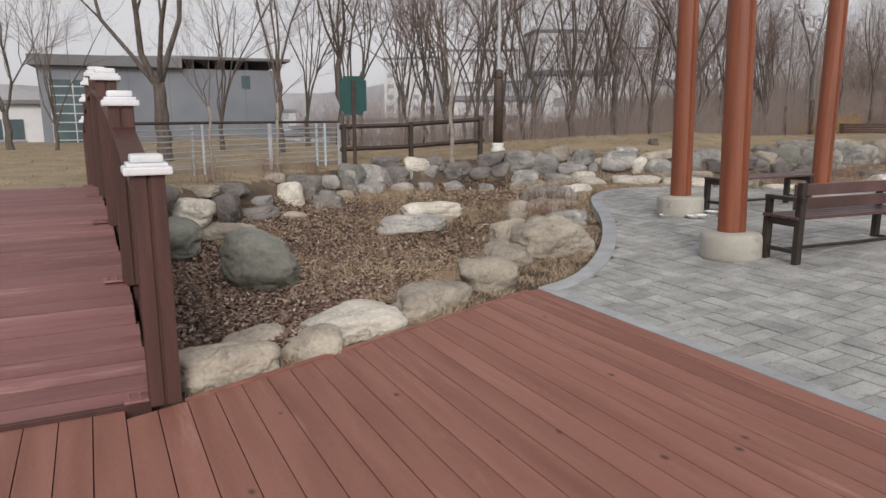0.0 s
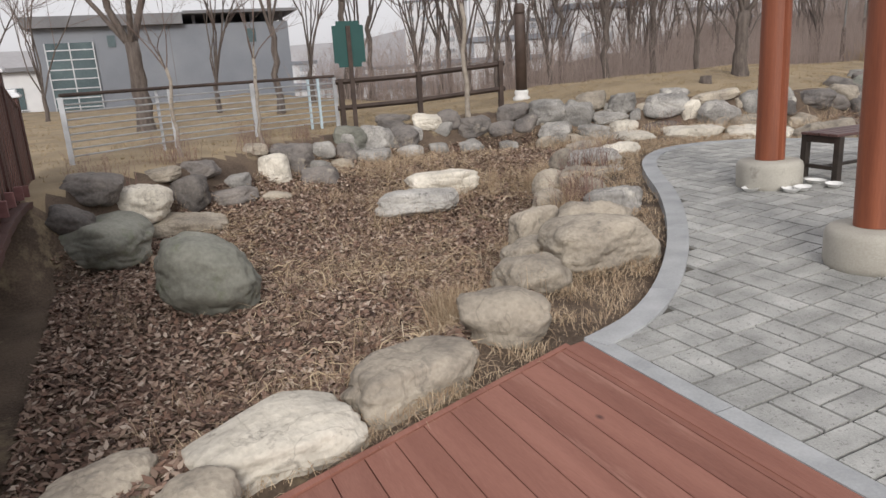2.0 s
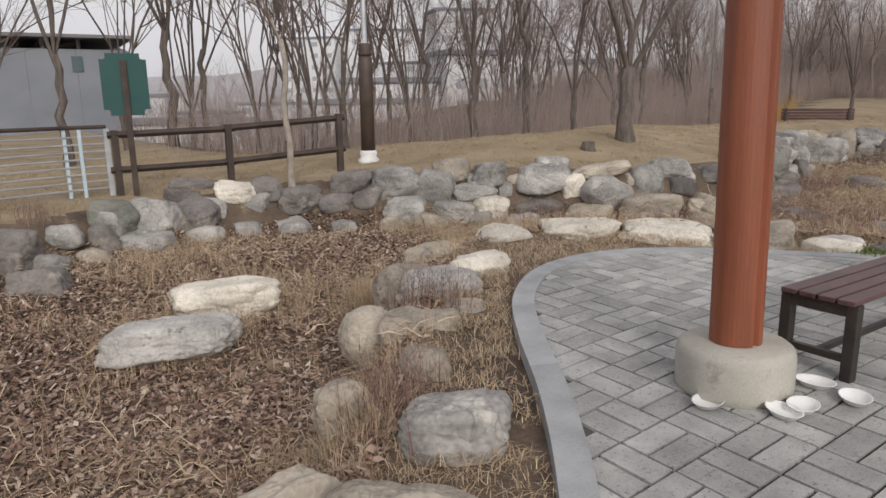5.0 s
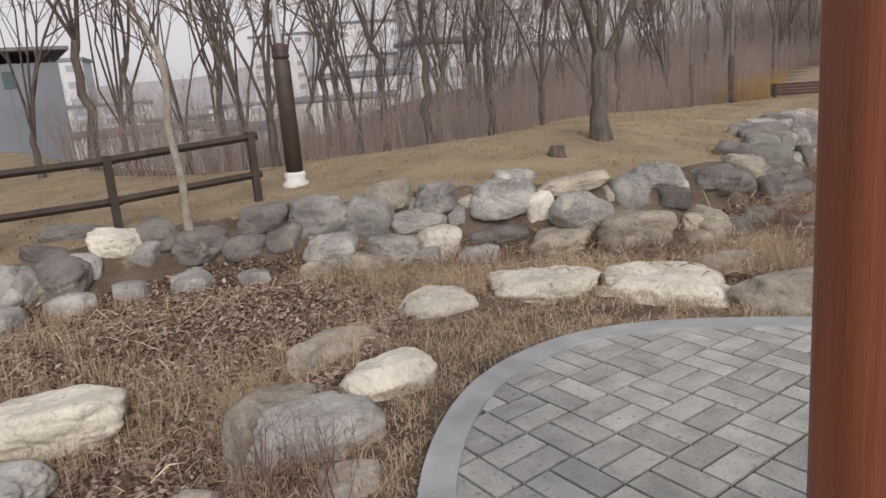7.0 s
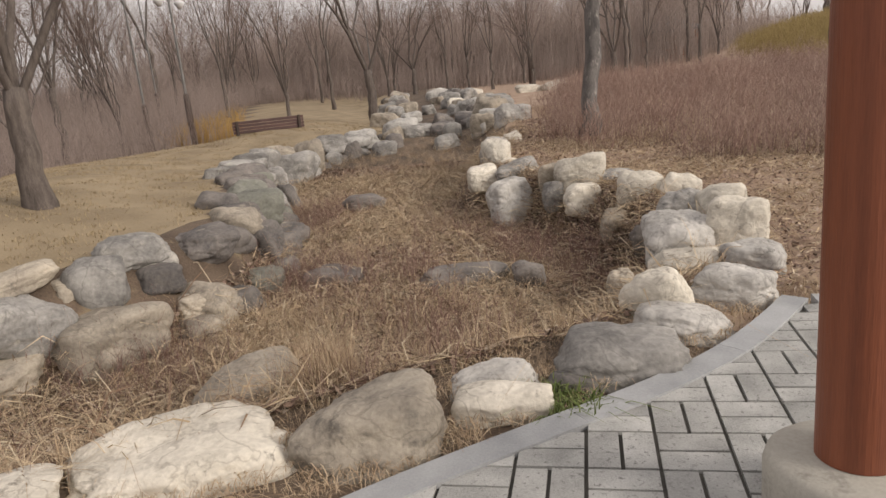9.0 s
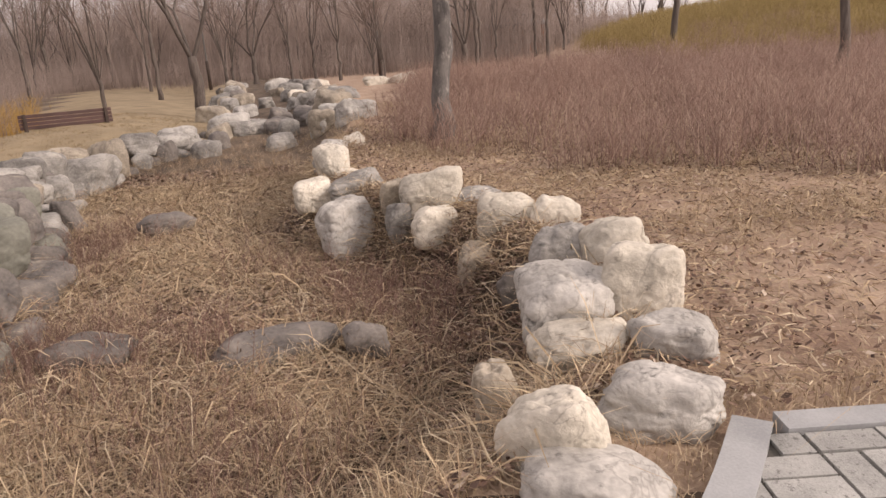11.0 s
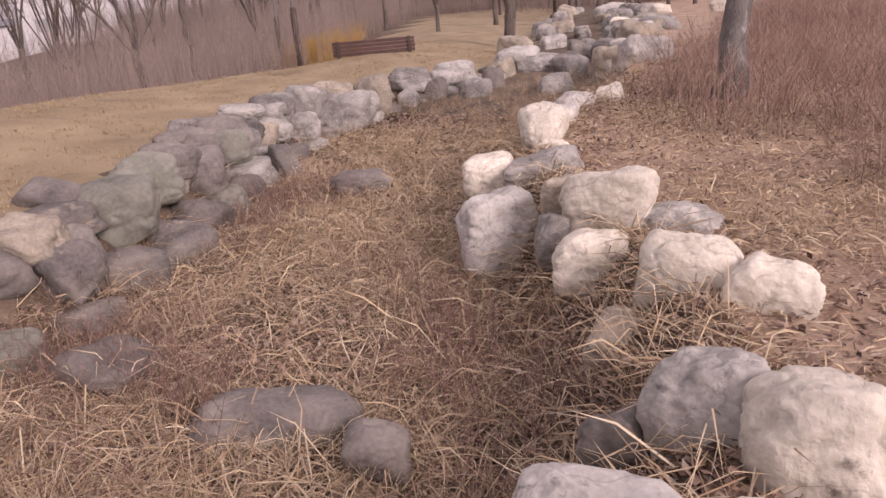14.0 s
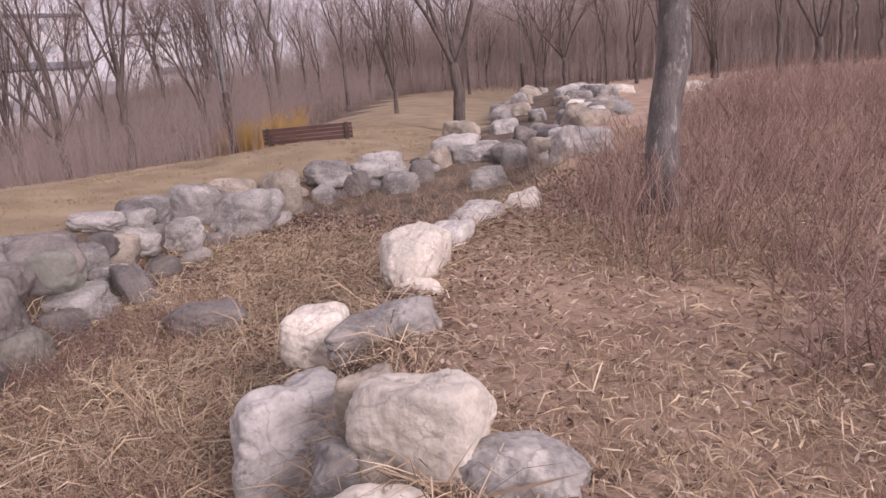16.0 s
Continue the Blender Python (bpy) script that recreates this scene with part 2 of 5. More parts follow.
GOLDEN = island_material("golden_brush", [(0.34, 0.20, 0.06), (0.50, 0.33, 0.11), (0.42, 0.25, 0.08)])
LAWN = island_material("lawn_blades", [(0.24, 0.18, 0.105), (0.40, 0.32, 0.205), (0.31, 0.24, 0.145)])
GREENTUFT = island_material("green_weed", [(0.08, 0.12, 0.03), (0.16, 0.20, 0.06), (0.12, 0.15, 0.05)])

# ---- mesh helpers ----


def part(name, bm, mat, parent=None, label=""):
    me = bpy.data.meshes.new(name)
    bm.to_mesh(me)
    bm.free()
    me.materials.append(mat)
    ob = new(name, me)
    ob.parent = parent
    return tagged(ob, label)


def root(name, m, label, category, group="", kind=""):
    ob = new(name)
    ob.empty_display_size = 0.2
    ob.matrix_basis = m
    return tagged(ob, label, category, group, kind)


def block(bm, x0, x1, y0, y1, z0, z1, bevel=0.0):
    made = bmesh.ops.create_cube(bm, size=1.0, matrix=Matrix.LocRotScale(((x0 + x1) / 2, (y0 + y1) / 2, (z0 + z1) / 2), None, (x1 - x0, y1 - y0, z1 - z0)))
    if bevel:
        edges = {e for v in made["verts"] for e in v.link_edges}
        bmesh.ops.bevel(bm, geom=list(edges), offset=bevel, segments=2, affect="EDGES", profile=0.6)
    return bm


def box(x0, x1, y0, y1, z0, z1, bevel=0.0):
    return block(bmesh.new(), x0, x1, y0, y1, z0, z1, bevel)


def tube(bm, points, radii, sides=6, cap=True):
    """A bent tube through points."""
    rings, prev = [], None
    for i, p in enumerate(points):
        a, b = points[max(0, i - 1)], points[min(len(points) - 1, i + 1)]
        axis = (Vector(b) - Vector(a)).normalized()
        side = axis.cross(Vector((0.31, 0.95, 0.07))).normalized()
        up = axis.cross(side)
        rings.append([bm.verts.new(Vector(p) + (side * math.cos(k * 2 * math.pi / sides) + up * math.sin(k * 2 * math.pi / sides)) * radii[i]) for k in range(sides)])
    for r, q in zip(rings, rings[1:]):
        for k in range(sides):
            bm.faces.new((r[k], r[(k + 1) % sides], q[(k + 1) % sides], q[k]))
    if cap:
        bm.faces.new(rings[0][::-1])
        bm.faces.new(rings[-1])
    return bm


def lathe(bm, profile, sides=28, x=0.0, y=0.0):
    rings = [[bm.verts.new((x + r * math.cos(2 * math.pi * k / sides), y + r * math.sin(2 * math.pi * k / sides), z)) for k in range(sides)] for r, z in profile]
    for a, b in zip(rings, rings[1:]):
        for k in range(sides):
            bm.faces.new((a[k], a[(k + 1) % sides], b[(k + 1) % sides], b[k]))
    bm.faces.new(rings[0][::-1])
    bm.faces.new(rings[-1])
    for f in bm.faces:
        f.smooth = len(f.verts) == 4
    return bm


def soup(name, verts, faces, mat, parent=None, label="", category="", smooth=False):
    """One object out of many small loose bits."""
    me = bpy.data.meshes.new(name)
    verts, faces = np.asarray(verts, "f4"), np.asarray(faces, "i4")
    me.vertices.add(len(verts))
    me.vertices.foreach_set("co", verts.ravel())
    me.loops.add(faces.size)
    me.loops.foreach_set("vertex_index", faces.ravel())
    me.polygons.add(len(faces))
    me.polygons.foreach_set("loop_start", np.arange(0, faces.size, faces.shape[1], dtype="i4"))
    me.update(calc_edges=True)
    me.materials.append(mat)
    ob = new(name, me)
    ob.parent = parent
    return tagged(ob, label, category, "", "stuff")


# ---- the lie of the land ----


def smooth(a, b, v):
    k = min(1.0, max(0.0, (v - a) / (b - a)))
    return k * k * (3 - 2 * k)


def along(line, x):
    """Height of a plan line y(x)."""
    if x <= line[0][0]:
        return line[0][1]
    for (x0, y0), (x1, y1) in zip(line, line[1:]):
        if x <= x1:
            return y0 + (y1 - y0) * (x - x0) / (x1 - x0)
    return line[-1][1]


# plan lines y(x): the near rim of the pond, and the foot of the stone wall on its far side
RIM = [(0.4, 4.75), (3.6, 5.85), (4.5, 6.6), (5.2, 7.5), (5.9, 8.25), (6.6, 9.05), (7.3, 10.1), (8.6, 10.9), (9.8, 10.9),
       (10.8, 9.9), (11.5, 8.9), (12.3, 7.75), (13.2, 7.0), (14.2, 6.75), (15.1, 6.85), (16.0, 7.15), (16.8, 7.6), (17.4, 8.15),
       (18.6, 9.1), (20.0, 9.4), (21.5, 9.5), (23.2, 9.4), (26.0, 9.8), (31.0, 11.0), (42.0, 14.0), (60.0, 20.0)]
FOOT = [(-6.0, 8.0), (0.4, 10.2), (1.5, 11.7), (3.8, 13.7), (5.0, 14.5), (6.6, 14.9), (8.2, 14.9), (9.0, 14.2), (10.2, 13.6),
        (11.6, 12.8), (12.4, 11.8), (13.4, 11.35), (14.5, 11.3), (15.5, 11.5), (18.0, 12.7), (20.0, 13.7), (22.5, 14.5),
        (25.0, 14.1), (26.5, 13.2), (28.0, 12.9), (31.0, 13.6), (42.0, 17.0), (60.0, 23.5)]


def paved(x):
    """Level of the deck and the paving, which rises away from the bridge."""
    return 0.08 * smooth(0.6, 3.9, x) + 0.28 * smooth(3.6, 8.2, x)


def ground(x, y):
    """Level of the earth."""
    near = paved(x) - 0.03
    near += 0.14 * smooth(12.5, 17, x) + 0.14 * smooth(16.5, 22, x) + 0.34 * smooth(21, 28, x)
    near += 1.9 * smooth(30, 44, x) * smooth(3, -9, y)
    far = 0.42 + 0.28 * smooth(6, 12, x) + 0.12 * smooth(20, 30, x)
    far -= 0.27 * smooth(18, 25, x)
    f = y - along(FOOT, x) - 0.7
    crest = 0.36 * smooth(9, 14, x)
    far += crest * smooth(0.0, 3.6, f) - 0.25 * smooth(12, 0, x) * smooth(6, 40, f)
    drop = smooth(8.5, 14, x) * (1 - 0.9 * smooth(26, 46, x) * smooth(85, 45, f))
    far -= drop * (0.9 * smooth(4.2, 9, f) + 4.5 * smooth(7, 40, f) + 6 * smooth(30, 120, f))
    far += 0.5 * smooth(34, 60, x) * smooth(0, 10, f) + 1.0 * smooth(38, 62, x) * smooth(8, 40, f) * smooth(100, 55, f)
    bed = -0.56 + 0.4 * smooth(9, 14, y + 0.35 * (x - 3.5)) + 0.55 * smooth(21, 28, x) + 0.75 * smooth(28, 45, x)
    bed -= 0.18 * smooth(3.6, 5.0, x) * smooth(8.4, 7.0, x) * smooth(13.6, 12.6, y) * smooth(9.0, 10.6, y)
    dn, df = (y - along(RIM, x)) * 0.75, (along(FOOT, x) - y) * 0.75
    if x < 0.4:
        dn = max(0.0, y - 4.75)
    k = smooth(-0.15, 0.75, dn)
    j = smooth(-0.62, 0.18, df)
    mid = along(RIM, x) + along(FOOT, x)
    return near + (bed - near) * k if y < mid / 2 else far + (bed - far) * j


def ground_sheet():
    def steps(lo, hi, fine, far):
        inner = list(np.arange(lo, hi, fine))
        out, step = [], fine
        v = hi
        while v < far:
            out.append(v)
            step *= 1.25
            v += step
        left, step, v = [], fine, lo
        while v > -far:
            step *= 1.25
            v -= step
            left.append(v)
        return left[::-1] + inner + out + [far * 1.2]
    xs, ys = steps(-1.0, 31.0, 0.2, 900), steps(2.0, 21.0, 0.2, 900)
    verts = []
    for y in ys:
        for x in xs:
            z = ground(x, y)
            rough = 0.035 * noise.noise((x * 1.1, y * 1.1, 0)) + 0.02 * noise.noise((x * 3.7, y * 3.7, 4))
            if y < along(RIM, x) - 0.5 and x < 13:
                rough = -0.06
            if z < -10:
                z = -10
            verts.append((x, y, z + rough))
    w = len(xs)
    faces = [(j * w + i, j * w + i + 1, (j + 1) * w + i + 1, (j + 1) * w + i) for j in range(len(ys) - 1) for i in range(w - 1)]
    me = bpy.data.meshes.new("ground")
    me.from_pydata(verts, [], faces)
    for earth in (EARTH, BEDEARTH, BANKEARTH):
        me.materials.append(earth)
    kinds = []
    for q in faces:
        x, y = verts[q[0]][0], verts[q[0]][1]
        kinds.append(1 if y > along(FOOT, x) + 0.75 and y < along(FOOT, x) + (9 if x > 9 else 400) else 2 if y < along(RIM, x) - 0.1 and x > 12 else 0)
    me.polygons.foreach_set("material_index", kinds)
    me.polygons.foreach_set("use_smooth", [True] * len(faces))
    tagged(new("ground", me), "brown earth under dead leaves and dry winter grass", "ground", kind="structure")


ground_sheet()

# ---- timber deck, bridge and railing ----


def pond_edge(x):
    """Where the near deck ends against the pond."""
    return 4.06 + 0.325 * (x - 0.6)


def prism(corners, z0, z1):
    bm = bmesh.new()
    lo = [bm.verts.new((x, y, (z0(x) if callable(z0) else z0))) for x, y in corners]
    hi = [bm.verts.new((x, y, (z1(x) if callable(z1) else z1))) for x, y in corners]
    bm.faces.new(hi)
    bm.faces.new(lo[::-1])
    n = len(corners)
    for i in range(n):
        bm.faces.new((lo[i], lo[(i + 1) % n], hi[(i + 1) % n], hi[i]))
    bmesh.ops.recalc_face_normals(bm, faces=bm.faces)
    return bm


deck = root("deck", pose(0, 0, 0), "weathered red-stained timber deck beside the pond", "deck", kind="structure")
x = -3.0
while x < 3.66:
    a, b = x + 0.003, x + 0.162
    top = lambda v: paved(v)
    low = lambda v: paved(v) - 0.045
    if b < 0.45:
        part("plank", prism([(a, -5), (b, -5), (b, 4.06), (a, 4.06)], low, top), DECK, deck)
    else:
        part("plank", prism([(a, -5), (b, -5), (b, pond_edge(b) - 0.03), (a, pond_edge(a) - 0.03)], low, top), DECK, deck)
    x += 0.165
part("edge_board", prism([(0.62, pond_edge(0.62) - 0.025), (3.68, pond_edge(3.68) - 0.025), (3.68, pond_edge(3.68) + 0.015), (0.62, pond_edge(0.62) + 0.015)], lambda v: paved(v) - 0.16, lambda v: paved(v) + 0.006), DECK, deck)
part("edge_board", prism([(3.64, -5), (3.78, -5), (3.78, 5.05), (3.64, 5.03)], lambda v: paved(v) - 0.12, lambda v: paved(v) + 0.004), DECK, deck)


def bridge_z(y):
    """The low arch of the bridge."""
    return 0.76 * (1 - ((y - 9.0) / 4.95) ** 2)


def bridge_tilt(y):
    return math.degrees(math.atan(-2 * 0.76 * (y - 9.0) / 4.95 ** 2))


def rail_x(y):
    return 0.52 - 0.03 * (y - 4.05)


bridge = root("footbridge", pose(0, 0, 0), "plum-red stained timber footbridge over the dry pond", "footbridge", kind="structure")
part("header_board", box(-3.0, 0.44, 4.065, 4.10, -0.2, 0.028, 0.004), RAILWOOD, bridge)
board = bpy.data.meshes.new("plank")
bm = box(-2.9, 0.46, -0.069, 0.069, -0.045, 0.0, 0.004)
bm.to_mesh(board)
bm.free()
board.materials.append(BRIDGE)
y = 4.14
while y < 13.9:
    ob = new("plank", board)
    ob.parent, ob.matrix_basis = bridge, pose(random.uniform(-0.01, 0.01) - 0.03 * (y - 4.05), y, bridge_z(y) + 0.012 + random.uniform(-0.002, 0.002), bridge_tilt(y))
    y += 0.149 * math.cos(radians(bridge_tilt(y)))
for bx in (-2.75, -1.2, 0.38):
    bm = bmesh.new()
    tube(bm, [(bx - 0.03 * (4.2 + k * 0.5 - 4.05), 4.2 + k * 0.5, bridge_z(4.2 + k * 0.5) - 0.17) for k in range(20)], [0.12] * 20, 4)
    part("beam", bm, RAILWOOD, bridge)

railing = root("bridge_railing", pose(0, 0, 0), "dark red-brown timber railing with white stepped post caps", "railing")


def shared(name, bm, mat):
    me = bpy.data.meshes.new(name)
    bm.to_mesh(me)
    bm.free()
    me.materials.append(mat)
    return me


def piece(name, me, parent, m):
    ob = new(name, me)
    ob.parent, ob.matrix_basis = parent, m
    return ob


bm = box(-0.085, -0.008, -0.085, 0.085, -0.02, 1.30, 0.006)
block(bm, 0.008, 0.085, -0.085, 0.085, -0.02, 1.30, 0.006)
block(bm, -0.07, 0.07, -0.07, 0.07, -0.02, 1.29)
post_mesh = shared("post", bm, RAILWOOD)
bm = box(-0.125, 0.125, -0.125, 0.125, 1.30, 1.345, 0.012)
block(bm, -0.105, 0.105, -0.105, 0.105, 1.345, 1.365, 0.006)
block(bm, -0.085, 0.085, -0.085, 0.085, 1.365, 1.41, 0.016)
cap_mesh = shared("cap", bm, CAP)
bm = box(-0.22, -0.086, -0.075, 0.075, 0.0, 0.016, 0.004)
for u in (-0.19, -0.13):
    for v in (-0.03, 0.03):
        lathe(bm, [(0.011, 0.016), (0.011, 0.022), (0.006, 0.025)], 8, u, v)
plate_mesh = shared("base_plate", bm, BRIDGE)
post_ys = [4.12 + 1.5 * i for i in range(7)]
for y in post_ys:
    p = piece("post", post_mesh, railing, pose(rail_x(y), y, bridge_z(y)))
    tagged(piece("cap", cap_mesh, p, pose(0, 0, 0)), "white-painted stepped post cap")
    piece("base_plate", plate_mesh, p, pose(0, 0, 0.014))
baluster_mesh = shared("baluster", box(-0.02, 0.02, -0.055, 0.055, -0.22, 1.14, 0.004), RAILWOOD)
brace_mesh = shared("bracket", box(-0.02, 0.07, -0.025, 0.025, -0.2, -0.05, 0.004), BRIDGE)
for a, b in zip(post_ys, post_ys[1:]):
    top = box(-0.075, 0.075, a + 0.09, b - 0.09, 0, 0.045, 0.008)
    rise = (bridge_z(b) - bridge_z(a)) / (b - a)
    for v in top.verts:
        v.co += Vector((rail_x(v.co.y), 0, 1.13 + bridge_z(a) + rise * (v.co.y - a)))
    part("top_rail", top, RAILWOOD, railing)
    n = 6
    for i in range(n):
        y = a + 0.2 + (b - a - 0.4) * i / (n - 1)
        piece("baluster", baluster_mesh, railing, pose(rail_x(y) + 0.045, y, bridge_z(y)))
        if i % 3 == 1:
            piece("bracket", brace_mesh, railing, pose(rail_x(y) + 0.07, y + 0.1, bridge_z(y)))
for i in range(18):
    y = 4.3 + i * 0.53
    bm = box(0.0, 0.05, -0.262, 0.262, -0.22, -0.02, 0.004)
    bm.transform(pose(rail_x(y) - 0.03, y + 0.26, bridge_z(y + 0.26), bridge_tilt(y + 0.26)))
    part("fascia", bm, RAILWOOD, railing)
    bm = box(0.09, 0.2, -0.26, 0.26, -0.3, -0.23, 0.006)
    bm.transform(pose(rail_x(y) - 0.03, y + 0.26, bridge_z(y + 0.26), bridge_tilt(y + 0.26)))
    part("sill_board", bm, RAILWOOD, railing)

# ---- paving, kerb ----
KERB_LINE = [(3.80, 5.07), (4.25, 5.22), (4.75, 5.55), (5.35, 6.10), (5.95, 6.78), (6.45, 7.45), (6.90, 8.15), (7.35, 8.75), (7.85, 9.17), (8.35, 9.40),
             (8.90, 9.46), (9.40, 9.33), (9.85, 9.03), (10.30, 8.58), (10.75, 8.05), (11.20, 7.50), (11.65, 7.05), (12.10, 6.72), (12.60, 6.42)]


def smooth_line(line, n=5):
    """Points along a curve that rounds off the plan line."""
    out = []
    for i in range(len(line) - 1):
        p0, p1, p2, p3 = (Vector(line[max(0, min(len(line) - 1, i + k))]) for k in (-1, 0, 1, 2))
        for s in range(n):
            u = s / n
            out.append(0.5 * (2 * p1 + (p2 - p0) * u + (2 * p0 - 5 * p1 + 4 * p2 - p3) * u * u + (3 * p1 - p0 - 3 * p2 + p3) * u ** 3))
    return out + [Vector(line[-1])]


curve = smooth_line(KERB_LINE)
inner = []
for i, p in enumerate(curve):
    d = (curve[min(i + 1, len(curve) - 1)] - curve[max(i - 1, 0)]).normalized()
    inner.append(p + Vector((d.y, -d.x)) * 0.17)
kerb = root("kerb", pose(0, 0, 0), "smooth grey concrete kerb curving round the paving", "kerb", kind="structure")
for i in range(0, len(curve) - 1, 9):
    j = min(i + 9, len(curve) - 1)
    ring = [tuple(p) for p in curve[i:j + 1]] + [tuple(p) for p in inner[i:j + 1][::-1]]
    # shorten the ends a little for the joints
    bm = prism(ring, lambda v: paved(v) - 0.2, lambda v: paved(v) + 0.012)
    bmesh.ops.scale(bm, vec=(0.998, 0.998, 1), verts=bm.verts, space=Matrix.Translation((-sum(p[0] for p in ring) / len(ring), -sum(p[1] for p in ring) / len(ring), 0)))
    part("kerb_stone", bm, KERB, kerb)
for i in range(8):
    y1 = 6.235 - i * 1.0
    part("kerb_stone", prism([(12.45, y1 - 0.992), (12.6, y1 - 0.992), (12.6, y1), (12.45, y1)], lambda v: paved(v) - 0.2, lambda v: paved(v) + 0.012), KERB, kerb)
for i in range(10):
    y1 = 5.05 - i * 1.0
    part("kerb_stone", prism([(3.785, y1 - 0.992), (3.90, y1 - 0.992), (3.90, y1), (3.785, y1)], lambda v: paved(v) - 0.2, lambda v: paved(v) + 0.008), KERB, kerb)

REGION = [(3.91, 5.05)] + [tuple(p) for p in inner[2:-1]] + [(12.44, 6.35), (12.44, -3.0), (3.91, -3.0)]


def clip(poly, x0, x1, y0, y1):
    for axis, limit, sign in ((0, x0, 1), (0, x1, -1), (1, y0, 1), (1, y1, -1)):
        out = []
        for i in range(len(poly)):
            a, b = poly[i - 1], poly[i]
            da, db = (a[axis] - limit) * sign, (b[axis] - limit) * sign
            if (da >= 0) != (db >= 0):
                k = da / (da - db)
                out.append((a[0] + (b[0] - a[0]) * k, a[1] + (b[1] - a[1]) * k))
            if db >= 0:
                out.append(b)
        poly = out
        if len(poly) < 3:
            return []
    return poly


def area(poly):
    return abs(sum(poly[i - 1][0] * poly[i][1] - poly[i][0] * poly[i - 1][1] for i in range(len(poly)))) / 2


paving = root("paving", pose(0, 0, 0), "grey concrete paving laid in basket weave", "paving", kind="structure")
bed = bmesh.new()
for i in range(29):
    poly = clip(REGION, 3.8 + i * 0.3, 4.1 + i * 0.3, -3, 12)
    if poly:
        bed.faces.new([bed.verts.new((x, y, paved(x) - 0.02)) for x, y in poly])
for f in bed.faces:
    if f.normal.z < 0:
        f.normal_flip()
part("joint_bed", bed, JOINT, paving)
L = 0.31
singles, rest = 0, bmesh.new()
for j in range(42):
    for i in range(28):
        x0, y0 = 3.91 + i * L, 9.6 - (j + 1) * L
        if (i + j) % 2:
            cells = [(x0, x0 + L, y0, y0 + L / 2), (x0, x0 + L, y0 + L / 2, y0 + L)]
        else:
            cells = [(x0, x0 + L / 2, y0, y0 + L), (x0 + L / 2, x0 + L, y0, y0 + L)]
        for a, b, c, d in cells:
            poly = clip(REGION, a + 0.008, b - 0.008, c + 0.009, d - 0.009)
            if not poly or area(poly) < 0.004:
                continue
            lift = random.uniform(-0.003, 0.002)
            z1 = lambda v: paved(v) + lift
            z0 = lambda v: paved(v) - 0.05
            if singles < 300 and 7.0 < (a + b) / 2 < 12.5 and 6.2 < (c + d) / 2:
                part("paver", prism(poly, z0, z1), PAVER, paving)
                singles += 1
            else:
                hi = [rest.verts.new((x, y, z1(x))) for x, y in poly]
                lo = [rest.verts.new((x, y, z0(x))) for x, y in poly]
                f = rest.faces.new(hi)
                if area(poly) and sum(poly[q - 1][0] * poly[q][1] - poly[q][0] * poly[q - 1][1] for q in range(len(poly))) < 0:
                    f.normal_flip()
                for q in range(len(poly)):
                    rest.faces.new((lo[q - 1], lo[q], hi[q], hi[q - 1]))
more = part("pavers", rest, paver_rest(), paving)
tagged(more, kind="stuff")

# ---- pavilion columns ----


def pavilion_column(x, y, lean=(0, 0, 0)):
    z = paved(x)
    col = root("pavilion_column", pose(x, y, z, *lean), "orange-brown round timber pavilion column with a long drying crack", "column", "pavilion columns")
    part("concrete_base", lathe(bmesh.new(), [(0.29, -0.05), (0.305, 0.02), (0.305, 0.19), (0.295, 0.225), (0.27, 0.245), (0.0001, 0.25)], 40), CONCRETE, col, "round cast concrete footing")
    shaft = bmesh.new()
    rings = []
    sides = 40
    for k in range(15):
        h = 0.25 + 3.3 * k / 14
        ring = []
        for s in range(sides):
            a = 2 * math.pi * s / sides
            r = 0.135 - 0.008 * k / 14
            if s in (29, 36):
                r -= 0.03
            ring.append(shaft.verts.new((r * math.cos(a), r * math.sin(a), h)))
        rings.append(ring)
    for a, b in zip(rings, rings[1:]):
        for s in range(sides):
            shaft.faces.new((a[s], a[(s + 1) % sides], b[(s + 1) % sides], b[s]))
    shaft.faces.new(rings[-1])
    for f in shaft.faces:
        f.smooth = False
    part("shaft", shaft, COLUMN, col)
    return col


pavilion_column(6.01, 4.85, (-1.7, -0.4, 0))
pavilion_column(7.3, 6.82, (-1.2, -0.3, 0))
pavilion_column(10.14, 6.79)


def foam_tray(x, y, turn):
    bm = bmesh.new()
    lathe(bm, [(0.055, 0.0), (0.062, 0.004), (0.085, 0.035), (0.092, 0.036), (0.088, 0.032), (0.062, 0.01), (0.0001, 0.009)], 16)
    bmesh.ops.scale(bm, vec=(1.15, 0.85, 1), verts=bm.verts)
    ob = part("foam_tray", bm, FOAM)
    ob.matrix_basis = pose(x, y, paved(x) + 0.002, 0, 0, turn)
    tagged(ob, "white foam food tray lying on the paving", "tray", "trays by the column")


for tx, ty, tr in ((6.98, 6.75, 10), (7.16, 6.45, 70), (7.28, 6.42, 20), (7.58, 6.52, 100), (7.55, 6.30, 35)):
    foam_tray(tx, ty, tr)


